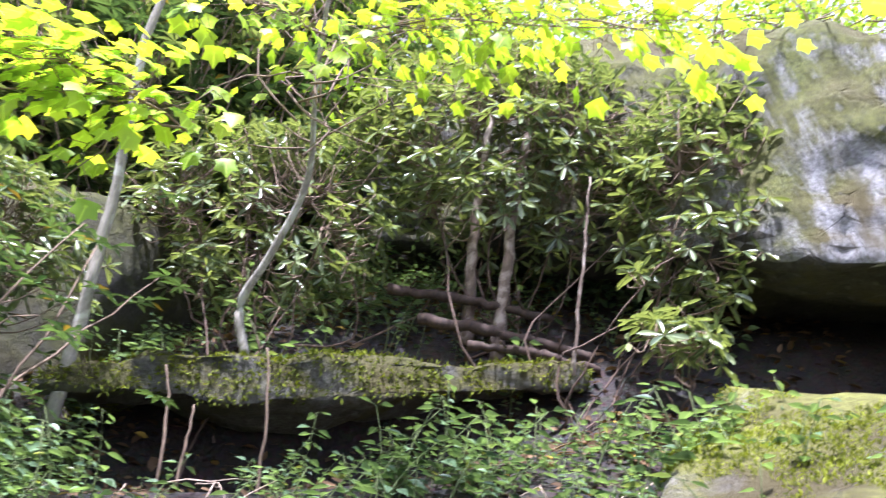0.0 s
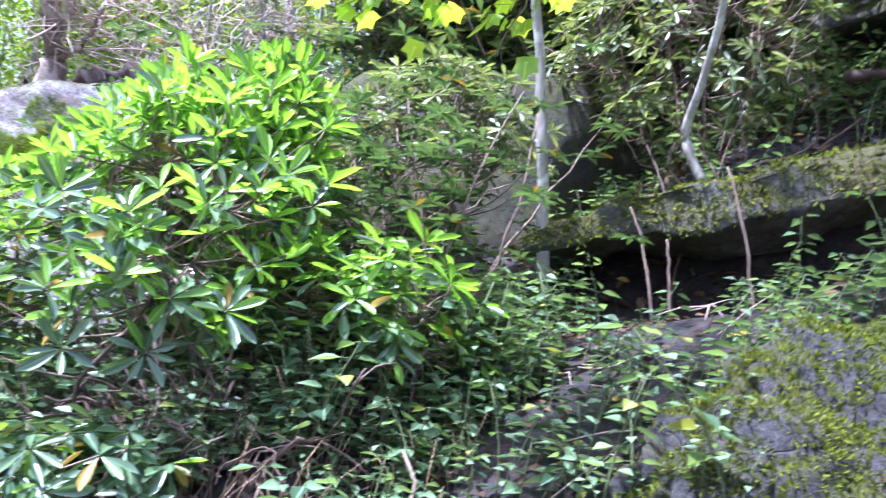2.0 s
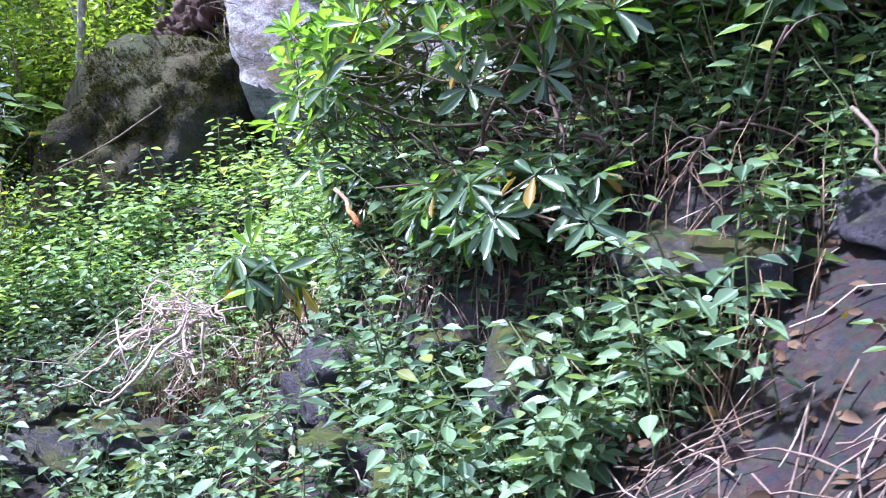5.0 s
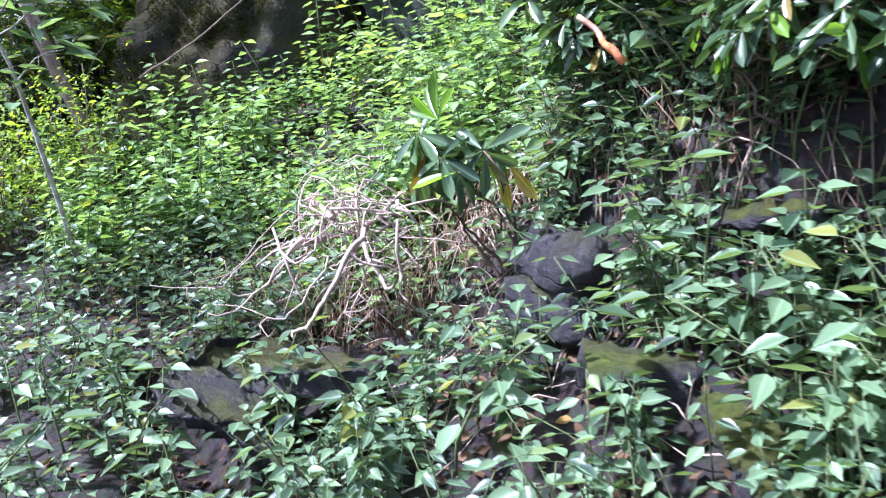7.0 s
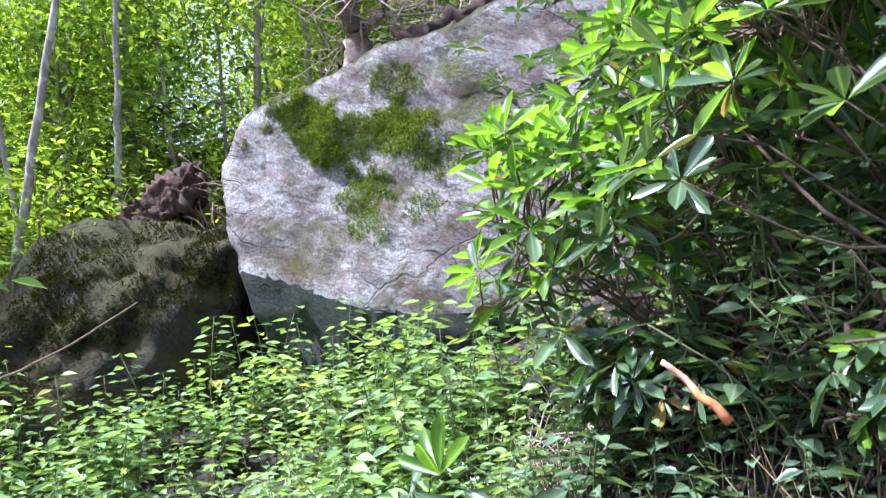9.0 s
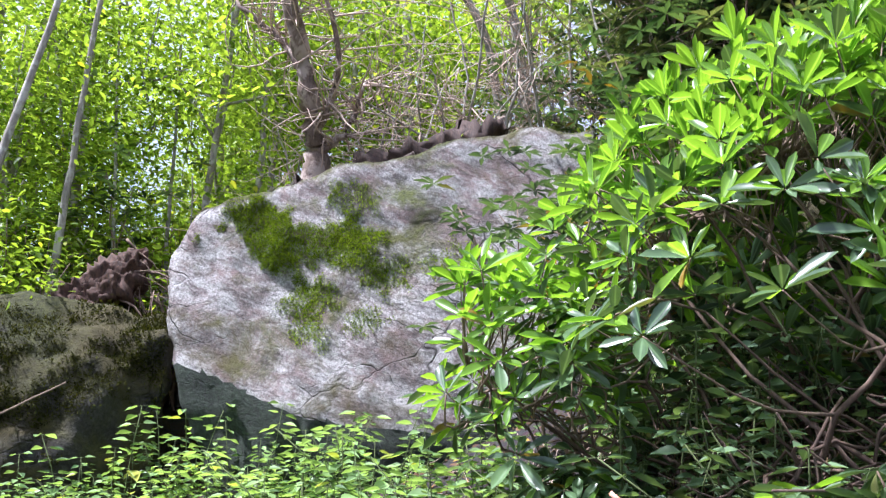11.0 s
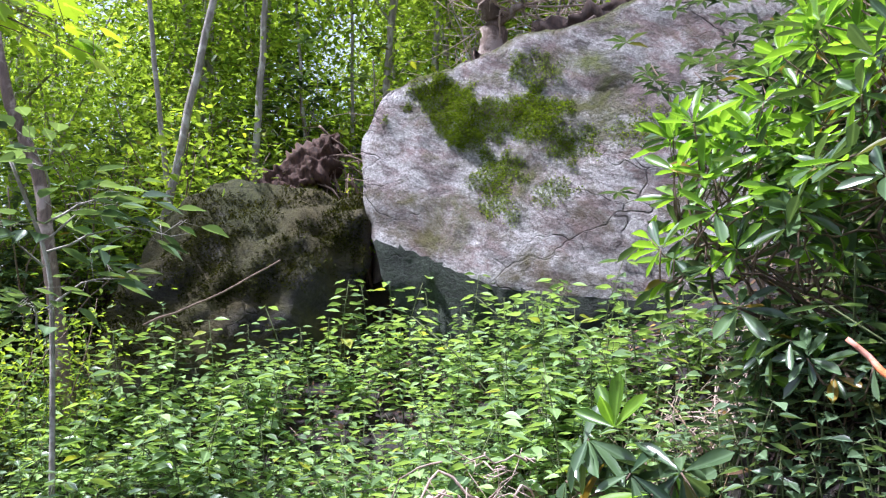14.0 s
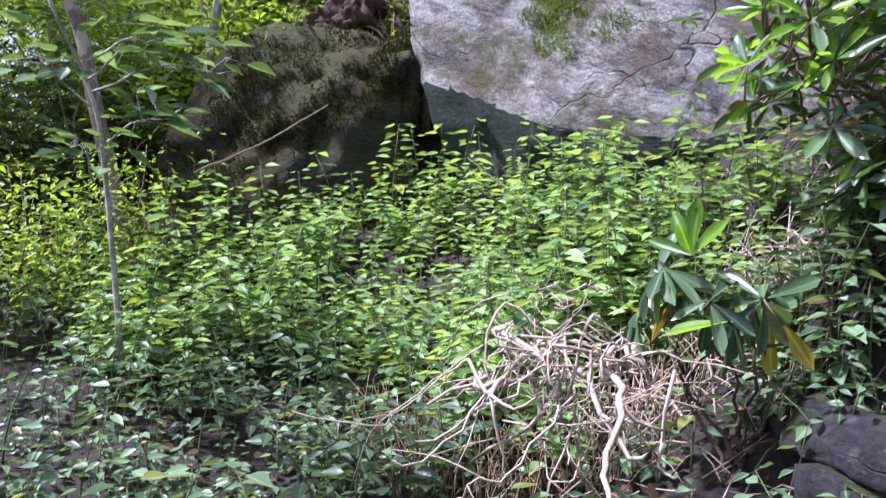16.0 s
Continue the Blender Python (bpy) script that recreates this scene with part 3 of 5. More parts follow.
def moss_patches(ob, patches, size, mat):
    """Moss tufts in a few patches on the front of a rock: centre, radius and tufts of each."""
    me = ob.data
    n = len(me.polygons)
    c, nr, ar = np.empty(n * 3), np.empty(n * 3), np.empty(n)
    me.polygons.foreach_get("center", c)
    me.polygons.foreach_get("normal", nr)
    me.polygons.foreach_get("area", ar)
    c, nr = c.reshape(-1, 3), nr.reshape(-1, 3)
    ragged = 0.75 + 0.9 * fnoise(c[:, 0] * 7, c[:, 2] * 8 + c[:, 1], 0.4) + 0.5 * fnoise(c[:, 0] * 25, c[:, 2] * 25, 1.4)
    sh = Shape()
    for centre, radius, count in patches:
        d = np.linalg.norm((c - np.array(centre)) * np.array([1, 0.7, 1.25]), axis=1) / radius
        front = nr[:, 1] < 0.1
        w = ar * front * ((d < ragged) | (d < d[front].min() + 0.4))
        idx = rng.choice(n, count, p=w / w.sum())
        pos = c[idx] + rng.normal(size=(count, 3)) * np.sqrt(ar[idx])[:, None] * 0.5
        pos -= nr[idx] * np.sum((pos - c[idx]) * nr[idx], axis=1)[:, None]
        along = nr[idx] + rng.normal(size=(count, 3)) * 0.6 - np.array([0, 0, 0.35])
        sh.leaves(SLIM, pos - nr[idx] * 0.004, along, rng.normal(size=(count, 3)), rng.uniform(0.5, 1.3, count) * size)
    part("moss", sh, mat, ob, "patches of soft green moss", kind="stuff")


M_MOSS_BROWN = leaf_material("brown_moss_tuft", (0.012, 0.016, 0.004), (0.06, 0.064, 0.012), 0.8, 0.25)
M_MOSS_ROCK = leaf_material("bright_moss_tuft", (0.06, 0.1, 0.01), (0.24, 0.33, 0.03), 0.8, 0.35)
moss_patches(boulder, (((-8.13, 3.75, 2.7), 0.36, 8500), ((-7.8, 3.97, 2.6), 0.4, 8500), ((-7.5, 4.2, 2.5), 0.3, 5000), ((-7.72, 3.98, 2.15), 0.26, 2600), ((-7.68, 3.95, 1.85), 0.2, 1200),
                       ((-7.2, 4.3, 2.35), 0.26, 1600), ((-7.3, 4.25, 1.9), 0.18, 700), ((-8.35, 3.55, 2.9), 0.2, 900), ((-7.5, 4.25, 2.98), 0.24, 1200), ((-6.8, 4.65, 2.4), 0.3, 1500)), 0.025, M_MOSS_ROCK)
dark_boulder = next(o for o in scene.objects if o.name.startswith("boulder") and "brown moss" in o["label"])
moss_patches(dark_boulder, [((x, y, z), 0.45, 2200) for x, y, z in ((-9.3, 2.4, 1.7), (-9.2, 1.9, 1.3), (-8.9, 2.7, 1.3), (-9.1, 1.4, 0.8), (-8.8, 3.1, 1.6), (-9.3, 3.2, 2.0))], 0.035, M_MOSS_BROWN)
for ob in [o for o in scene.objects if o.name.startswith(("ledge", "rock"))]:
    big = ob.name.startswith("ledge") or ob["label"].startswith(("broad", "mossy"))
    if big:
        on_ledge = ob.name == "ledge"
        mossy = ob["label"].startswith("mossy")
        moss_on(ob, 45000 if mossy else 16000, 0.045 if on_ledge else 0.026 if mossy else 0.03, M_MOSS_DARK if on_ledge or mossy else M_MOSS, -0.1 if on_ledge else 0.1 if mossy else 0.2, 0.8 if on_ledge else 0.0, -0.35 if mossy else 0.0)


# ---- plants ----
def whorl_leaves(shape_new, shape_old, centre, axis, count, size, lift, new_share, own=None):
    """A tuft of long leaves round a shoot tip. own: takes single leaves that get objects of their own."""
    axis = np.asarray(axis, float)
    axis /= np.linalg.norm(axis)
    ref = np.array([1.0, 0, 0]) if abs(axis[0]) < 0.8 else np.array([0, 1.0, 0])
    a = np.cross(axis, ref)
    a /= np.linalg.norm(a)
    b = np.cross(axis, a)
    ph = rng.uniform(0, 6.28)
    for k in range(count):
        ang = ph + k * 2.4
        e = lift + rng.normal() * 0.25 - 0.07 * k
        d = (np.cos(ang) * a + np.sin(ang) * b) * math.cos(e) + axis * math.sin(e)
        s = size * rng.uniform(0.6, 1.15)
        young = rng.random() < new_share * (1.15 - 0.07 * k)
        up = axis + 0.3 * rng.normal(size=3)
        if own is not None:
            own(np.asarray(centre) + d * 0.01, d, up, s, young)
        else:
            (shape_new if young else shape_old).leaves(LANCE, [np.asarray(centre) + d * 0.01], [d], [up], [s])


def unit_leaf(name, template, mat):
    me = tri_mesh(name, *template, True, across_of(template[0]))
    me.materials.append(mat)
    return me


LEAF_YOUNG = unit_leaf("leaf", LANCE, M_RHODO_NEW)
LEAF_OLD = unit_leaf("leaf", LANCE, M_RHODO_OLD)
LEAF_YELLOW = unit_leaf("leaf", LANCE, M_YELLOW)


def lone_leaf(me, parent, pos, along, up, size):
    """One leaf as an object of its own."""
    x = Vector(along).normalized()
    y = Vector(up).cross(x).normalized()
    z = x.cross(y)
    ob = new("leaf", me)
    ob.parent = parent
    ob.matrix_basis = Matrix.Translation(Vector(pos)) @ Matrix((x, y, z)).transposed().to_4x4() @ Matrix.Scale(size, 4)
    return ob


def rhododendron(label, base, centre, radii, tips, size=0.13, new_share=0.6, mats=None, stems=9, group="rhododendron shrubs", lift=0.35, singles=0, low=-0.35, lean=(0, 0)):
    """A shrub of crooked stems with leaf tufts at their ends."""
    m_new, m_old = mats or (M_RHODO_NEW, M_RHODO_OLD)
    shrub = thing("rhododendron", label, "shrub", group)
    base, centre, radii = (np.array(v, float) for v in (base, centre, radii))
    twigs, young, old = Shape(), Shape(), Shape()
    mains = []
    for k in range(stems):
        foot_p = base + np.array([rng.normal() * 0.3 * radii[0], rng.normal() * 0.25 * radii[1], 0])
        foot_p[2] = float(height(foot_p[0], foot_p[1])) - 0.03
        end = centre + unit(1)[0] * radii * np.array([0.6, 0.6, 0.3])
        bow = np.array([rng.normal() * 0.28, rng.normal() * 0.15 + 0.12, -0.15]) * radii.mean()
        q1 = foot_p * 0.7 + end * 0.3 + bow
        q2 = foot_p * 0.35 + end * 0.65 + bow * 0.7 + rng.normal(size=3) * 0.08
        line = curve_through([foot_p, q1, q2, end], 14, 0.012)
        wood = Shape()
        wood.tube(line, np.linspace(0.015, 0.005, 14) * (0.6 + radii.mean() * 0.4) * (0.65 if mats else 1.0), 6)
        part("stem", wood, M_DARKTWIG, shrub)
        mains.append(line)
    starts = np.concatenate([m[5:] for m in mains])
    left_over = [singles]

    def own(pos, d, up, s, is_young):
        left_over[0] -= 1
        lone_leaf(LEAF_YOUNG if is_young else LEAF_OLD, shrub, pos, d, up, s)

    spots = []
    for k in range(tips):
        d = unit(1)[0]
        if d[2] < low:
            d[2] *= -1
        p = d * radii * rng.uniform(0.3, 1.0) ** 0.5
        spots.append((centre + p + np.array([lean[0] * p[2], lean[1] * p[2], 0]), d))
    spots.sort(key=lambda p: p[0][1])
    for tip, d in spots:
        near_p = starts[np.argsort(np.linalg.norm(starts - tip, axis=1))[rng.integers(0, 3)]]
        midp = (near_p + tip) / 2 + np.array([0, 0, -0.05]) + rng.normal(size=3) * 0.04
        twigs.tube(curve_through([near_p, midp, tip], 6), np.linspace(0.006, 0.003, 6), 4)
        axis = d * 0.5 + np.array([0, 0, 0.8]) + rng.normal(size=3) * 0.2
        topness = 0.5 + 0.5 * (tip[2] - centre[2]) / radii[2]
        # Young growth sits on top; the darker mix below also paints in shade.
        share = new_share * min(1, max(0.0, topness * 2.2 - 0.4))
        whorl_leaves(young, old, tip, axis, int(rng.integers(7, 12)), size, lift * (0.4 + topness), share, own if left_over[0] > 0 else None)
    part("twig_mass", twigs, M_TWIG, shrub, kind="stuff")
    if young.n:
        part("young_foliage", young, m_new, shrub, "bright green young leaves", kind="stuff")
    if old.n:
        part("old_foliage", old, m_old, shrub, "dark leathery older leaves", kind="stuff")
    return shrub


rhododendron("large rhododendron with bright young leaves above bare stems", (-3.15, 2.95, 0.8), (-3.5, 2.72, 1.68), (1.0, 0.62, 1.08), 410, 0.148, 0.92, stems=22, singles=280, low=-0.55, lift=0.8, lean=(-0.05, 0.5))
rhododendron("rhododendron with bright young leaves on the bank", (-2.6, 3.4, 0.8), (-2.6, 3.4, 1.5), (0.66, 0.45, 0.42), 74, 0.145, 0.8, stems=8, low=-0.5)
rhododendron("spreading rhododendron branches in front of the boulder", (-4.1, 2.75, 0.3), (-4.45, 2.42, 1.2), (0.45, 0.4, 0.5), 50, 0.155, 0.95, stems=7, low=-0.7, lift=0.6)
drooping = rhododendron("small rhododendron with drooping dark leaves on the bank", (-4.6, 2.1, 0.0), (-4.58, 1.92, 0.26), (0.28, 0.2, 0.2), 9, 0.2, 0.1, stems=5, lift=-0.3)
for k, (p, d) in enumerate((((-4.4, 2.05, 0.24), (0.35, 0.1, -0.5)), ((-4.43, 2.04, 0.23), (0.1, -0.1, -0.8)))):
    lone_leaf(LEAF_YELLOW, drooping, p, d, (0.4, -1, 0.4), 0.19)
for k, d in enumerate(((0.15, -0.1, 1.0), (-0.5, 0.1, 0.7), (0.6, 0.0, 0.6), (-0.8, -0.3, 0.3), (0.2, -0.6, 0.5))):
    lone_leaf(LEAF_YOUNG, drooping, (-4.62, 1.88, 0.44), d, (0.3, -0.8, 0.5), 0.2 - 0.01 * k)
rhododendron("low dark rhododendron on the bank below the large shrub", (-3.6, 2.45, 0.2), (-3.2, 2.28, 0.6), (0.4, 0.25, 0.2), 38, 0.13, 0.15, stems=6, lift=0.1)
rhododendron("low dark rhododendron on the bank below the large shrub", (-4.1, 2.6, 0.2), (-4.15, 2.4, 0.66), (0.35, 0.25, 0.2), 30, 0.13, 0.15, stems=5, lift=0.1)
rhododendron("low dark rhododendron under the larger shrub", (-2.75, 2.6, 0.3), (-2.85, 2.35, 0.72), (0.5, 0.3, 0.2), 40, 0.14, 0.1, stems=5, lift=0.0)


def stem_tangle():
    """Crooked bare stems under the large shrub, arching over one another."""
    t = thing("stem_tangle", "tangle of bare crooked brown stems under the large rhododendron", "bare stems")
    for k in range(64):
        x, y = rng.uniform(-3.9, -2.5), rng.uniform(2.5, 3.1)
        a = np.array([x, y, float(height(x, y)) - 0.02])
        run = rng.choice((-1, 1)) * rng.uniform(0.2, 0.5)
        b = a + np.array([run * 0.5, rng.normal() * 0.12, rng.uniform(0.1, 0.35)])
        c = a + np.array([run, rng.normal() * 0.2 - 0.05, rng.uniform(0.12, 0.55)])
        sh = Shape()
        r = rng.uniform(0.005, 0.013)
        line = curve_through([a, (a + b) / 2 + rng.normal(size=3) * 0.05, b, c], 14, 0.012)
        sh.tube(line, np.linspace(r, r * 0.5, 14), 6)
        for j in rng.integers(4, 13, 3):
            e = line[j] + rng.normal(size=3) * np.array([0.14, 0.1, 0.1])
            sh.tube(curve_through([line[j], (line[j] + e) / 2 + rng.normal(size=3) * 0.02, e], 5), np.linspace(r * 0.5, r * 0.25, 5), 4)
        part("stem", sh, M_DARKTWIG, t)


stem_tangle()
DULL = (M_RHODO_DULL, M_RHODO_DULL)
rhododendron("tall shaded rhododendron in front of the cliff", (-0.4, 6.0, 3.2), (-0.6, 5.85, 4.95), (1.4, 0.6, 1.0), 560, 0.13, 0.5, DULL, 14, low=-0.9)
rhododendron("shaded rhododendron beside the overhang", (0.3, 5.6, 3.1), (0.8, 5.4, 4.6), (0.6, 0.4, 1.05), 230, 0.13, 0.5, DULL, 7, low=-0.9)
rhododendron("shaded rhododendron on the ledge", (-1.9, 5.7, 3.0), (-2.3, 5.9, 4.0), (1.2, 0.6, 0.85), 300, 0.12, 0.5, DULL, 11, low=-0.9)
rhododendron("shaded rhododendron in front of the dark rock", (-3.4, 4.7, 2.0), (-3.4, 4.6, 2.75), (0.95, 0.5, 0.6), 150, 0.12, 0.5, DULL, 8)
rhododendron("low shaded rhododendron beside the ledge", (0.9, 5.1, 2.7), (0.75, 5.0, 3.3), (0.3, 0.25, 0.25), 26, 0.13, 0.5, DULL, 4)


def upright_plant(mesh_name, tall, pairs, size, mat_leaf, template):
    """One leafy herb as a mesh with two materials: stem and leaves."""
    stem, leaf = Shape(), Shape()
    bend = rng.normal(size=2) * 0.26
    pts = [(bend[0] * u * u * tall, bend[1] * u * u * tall, u * tall) for u in np.linspace(0, 1, 5)]
    stem.tube(pts, np.linspace(0.004, 0.002, 5), 4)
    for k in range(pairs):
        u = 0.4 + 0.6 * k / max(1, pairs - 1)
        p = np.array([bend[0] * u * u * tall, bend[1] * u * u * tall, u * tall])
        for side in (0, math.pi):
            a = k * 1.57 + side + rng.normal() * 0.35
            d = np.array([math.cos(a), math.sin(a), rng.uniform(-0.25, 0.25)])
            s = size * rng.uniform(0.7, 1.15) * (1.1 - 0.35 * u)
            stem.tube([p, p + d * 0.025], [0.0015, 0.001], 3)
            leaf.leaves(template, [p + d * 0.025], [d], [np.array([0, 0, 1]) + rng.normal(size=3) * 0.25], [s])
    return stem, leaf


def herb_mesh(name, stem, leaf, mat_leaf):
    sv, st = np.concatenate(stem.v), np.concatenate(stem.t)
    lv, lt = np.concatenate(leaf.v), np.concatenate(leaf.t)
    idx = np.zeros(len(lt) + len(st), np.int32)
    idx[len(lt):] = 1
    return np.concatenate([lv, sv]), np.concatenate([lt, st + len(lv)]), idx, np.concatenate(leaf.a + stem.a)


NETTLE_SHAPES = [upright_plant("nettle", rng.uniform(0.15, 0.42), int(rng.integers(4, 8)), rng.uniform(0.07, 0.1), M_NETTLE, OVATE) for _ in range(14)]
JEWEL_SHAPES = [upright_plant("jewelweed", rng.uniform(0.3, 0.72), int(rng.integers(7, 13)), rng.uniform(0.08, 0.125), M_JEWEL, OVATE) for _ in range(12)]
NETTLES = [herb_mesh("nettle", *p, M_NETTLE) for p in NETTLE_SHAPES]
JEWELS = [herb_mesh("jewelweed", *p, M_JEWEL) for p in JEWEL_SHAPES]


def single_herbs(name, shapes, mat, places, label, category, group):
    """Herbs near the walk, each a thing of its own with stem and leaves."""
    models = []
    for (x, y, z, turn, s), (stem, leaf) in zip(places, shapes):
        me = stem.mesh(name)
        me.materials.append(M_STEM)
        ob = tagged(new(name, me), label, category, group)
        ob.matrix_basis = Matrix.Translation((x, y, z)) @ Matrix.Rotation(turn, 4, "Z")
        part("foliage", leaf, mat, ob)
        models.append(ob)
    for k, (x, y, z, turn, s) in enumerate(places[len(shapes):]):
        copy_thing(models[k % len(models)], Matrix.Translation((x, y, z)) @ Matrix.Rotation(turn, 4, "Z") @ Matrix.Rotation(rng.normal() * 0.12, 4, "X"))


def carpet(name, meshes, places, label, category, mats):
    """Many herbs joined into one uncountable cover."""
    arrs = meshes
    vs, ts, ms, ac, n = [], [], [], [], 0
    for x, y, z, turn, s in places:
        v, t, mi, across = arrs[int(rng.integers(len(arrs)))]
        c, k = math.cos(turn) * s, math.sin(turn) * s
        w = np.stack([v[:, 0] * c - v[:, 1] * k + x, v[:, 0] * k + v[:, 1] * c + y, v[:, 2] * s + z], 1)
        vs.append(w)
        ts.append(t + n)
        ms.append(mi)
        ac.append(across)
        n += len(v)
    me = tri_mesh(name, np.concatenate(vs), np.concatenate(ts), True, np.concatenate(ac))
    for m in mats:
        me.materials.append(m)
    me.polygons.foreach_set("material_index", np.concatenate(ms))
    return tagged(new(name, me), label, category, kind="stuff")


WALKED = np.array([p[1][:2] for p in PATH])


def ground_spots(n, x0, x1, y0, y1, clear=1.2, patch=0.0):
    x, y = rng.uniform(x0, x1, n), rng.uniform(y0, y1, n)
    d = np.min(np.hypot(x[:, None] - WALKED[None, :, 0], y[:, None] - WALKED[None, :, 1]), axis=1)
    keep = d > clear
    keep &= (np.hypot(x + 4.9, y - 1.35) > 0.42) & (np.hypot(x + 4.55, y - 1.85) > 0.3) & (np.hypot((x + 5.0) / 0.75, (y - 0.75) / 0.2) > 1) & (np.hypot((x + 1.5) / 0.5, (y - 2.7) / 0.42) > 1) & (np.hypot((x + 1.6) / 0.55, (y - 1.85) / 0.45) > 1) & (np.hypot((x + 2.4) / 0.32, (y - 2.68) / 0.25) > 1) & ((np.hypot((x + 5.15) / 0.5, (y - 2.1) / 0.45) > 1) | (rng.random(n) < 0.15))
    keep &= np.hypot((x + 3.9) / 0.2, (y - 2.0) / 0.2) > 1
    if patch:
        keep &= fnoise(x * 1.3, y * 1.3, 2.0) + rng.normal(size=n) * 0.15 > -patch
    x, y = x[keep], y[keep]
    return [(a, b, float(c) - 0.02, t, s) for a, b, c, t, s in zip(x, y, height(x, y), rng.uniform(0, 6.28, len(x)), rng.uniform(0.5, 1.45, len(x)) * (1 + 0.4 * fnoise(x * 2.4, y * 2.4, 3.0)))]


carpet("nettle_cover", NETTLES, ground_spots(1500, -3.4, 1.6, 1.4, 4.9, 1.0, 0.12), "dense low nettles on the bank", "plants", (M_NETTLE, M_STEM))
carpet("nettle_cover", NETTLES, ground_spots(800, -6.5, -2.4, 0.3, 3.1, 1.0, 0.08), "dense low nettles along the stream", "plants", (M_NETTLE, M_STEM))
carpet("jewelweed_cover", JEWELS, ground_spots(520, -8.6, -5.2, 1.7, 3.7, 1.5, 0.25), "tall leafy jewelweed in front of the boulders", "plants", (M_JEWEL, M_STEM))
carpet("nettle_cover", NETTLES, ground_spots(950, -11.5, -4.2, -1.6, 1.9, 1.1), "broad leafy plants beside the stream", "plants", (M_NETTLE, M_STEM))
carpet("jewelweed_cover", JEWELS, ground_spots(190, -9.2, -7.2, 0.5, 2.2, 1.4), "leafy jewelweed beside the dark boulder", "plants", (M_JEWEL, M_STEM))
carpet("nettle_cover", NETTLES, ground_spots(800, -4.7, -1.9, 1.9, 3.9, 1.4), "dense nettles under the rhododendron", "plants", (M_NETTLE, M_STEM))
carpet("nettle_cover", NETTLES, ground_spots(330, -3.2, 1.2, 5.7, 7.2, 1.4), "scattered low plants on the shelf", "plants", (M_NETTLE, M_STEM))
single_herbs("nettle", NETTLE_SHAPES, M_NETTLE, ground_spots(330, -5.2, -1.0, 0.9, 2.6, 1.25, 0.5)[:170], "low green nettle with toothed leaves on the bank", "plant", "nettles along the path")
single_herbs("jewelweed", JEWEL_SHAPES, M_JEWEL, ground_spots(110, -7.0, -5.0, 1.5, 2.8, 1.5)[:80], "tall green jewelweed with thin stem", "plant", "jewelweeds by the boulder")


def litter(label, n, x0, x1, y0, y1, size, mat):
    """Fallen leaves lying on the soil."""
    x, y = rng.uniform(x0, x1, n), rng.uniform(y0, y1, n)
    pos = np.stack([x, y, height(x, y) + rng.uniform(0.0, 0.025, n)], 1)
    sh = Shape()
    sh.leaves(MEDIUM, pos, rng.normal(size=(n, 3)) * np.array([1, 1, 0.3]), np.array([0, -0.5, 1.0]) + rng.normal(size=(n, 3)) * 0.4, rng.uniform(0.6, 1.4, n) * size)
    ob = part("leaf_litter", sh, mat)
    return tagged(ob, label, "leaf litter", kind="stuff")


litter("brown fallen leaves beside the path", 4500, -13, 6, -5, 1.0, 0.06, M_LITTER)
litter("brown fallen leaves on the bank", 9000, -9.5, 2.5, 0.4, 4.8, 0.06, M_LITTER)
litter("brown fallen leaves behind the ledge", 7000, -4.0, 2.0, 4.8, 8.0, 0.08, M_LITTER)


def dry_stems(label, n, x0, x1, y0, y1, tall):
    """Thin dry upright stems, leaning all ways."""
    sh = Shape()
    for _ in range(n):
        x, y = rng.uniform(x0, x1), rng.uniform(y0, y1)
        z, t = float(height(x, y)), tall * rng.uniform(0.5, 1.2)
        e = rng.normal(size=2) * 0.3 * t
        sh.tube([(x, y, z), (x + e[0] * 0.4, y + e[1] * 0.4, z + t * 0.6), (x + e[0], y + e[1], z + t)], [0.003, 0.0025, 0.0012], 3)
    return tagged(part("dry_stems", sh, M_DRYSTEM), label, "dry stems", kind="stuff")


dry_stems("dry brown stems standing among the jewelweed", 520, -6.1, -4.9, 1.3, 2.6, 0.34)
dry_stems("dry brown stems on the bank", 380, -4.6, -1.8, 2.2, 3.4, 0.3)


def straw(label, n, cx, cy, rx, ry):
    """Pale dead stems arching over the ground, all bent about the same way."""
    sh = Shape()
    for _ in range(n):
        x, y = cx + rng.normal() * rx, cy + rng.normal() * ry
        a, l = rng.normal() * 0.6 - 0.5, rng.uniform(0.25, 0.65)
        d = np.array([math.cos(a), math.sin(a)]) * rng.choice((-1, 1))
        u = np.linspace(0, 1, 7)
        px, py = x + d[0] * u * l, y + d[1] * u * l
        arch = rng.uniform(0.1, 0.3) * np.sin(u * np.pi * rng.uniform(0.55, 0.95))
        sh.tube(np.stack([px, py, height(px, py) + 0.02 + arch], 1), np.linspace(0.0045, 0.0016, 7), 4)
    return tagged(part("dead_stems", sh, M_DEADWOOD), label, "dead stems", kind="stuff")


straw("pale dead stems arching over the bank", 150, -5.4, 2.4, 0.3, 0.25)
straw("pale dead stems arching below the boulder", 110, -5.2, 3.0, 0.5, 0.3)


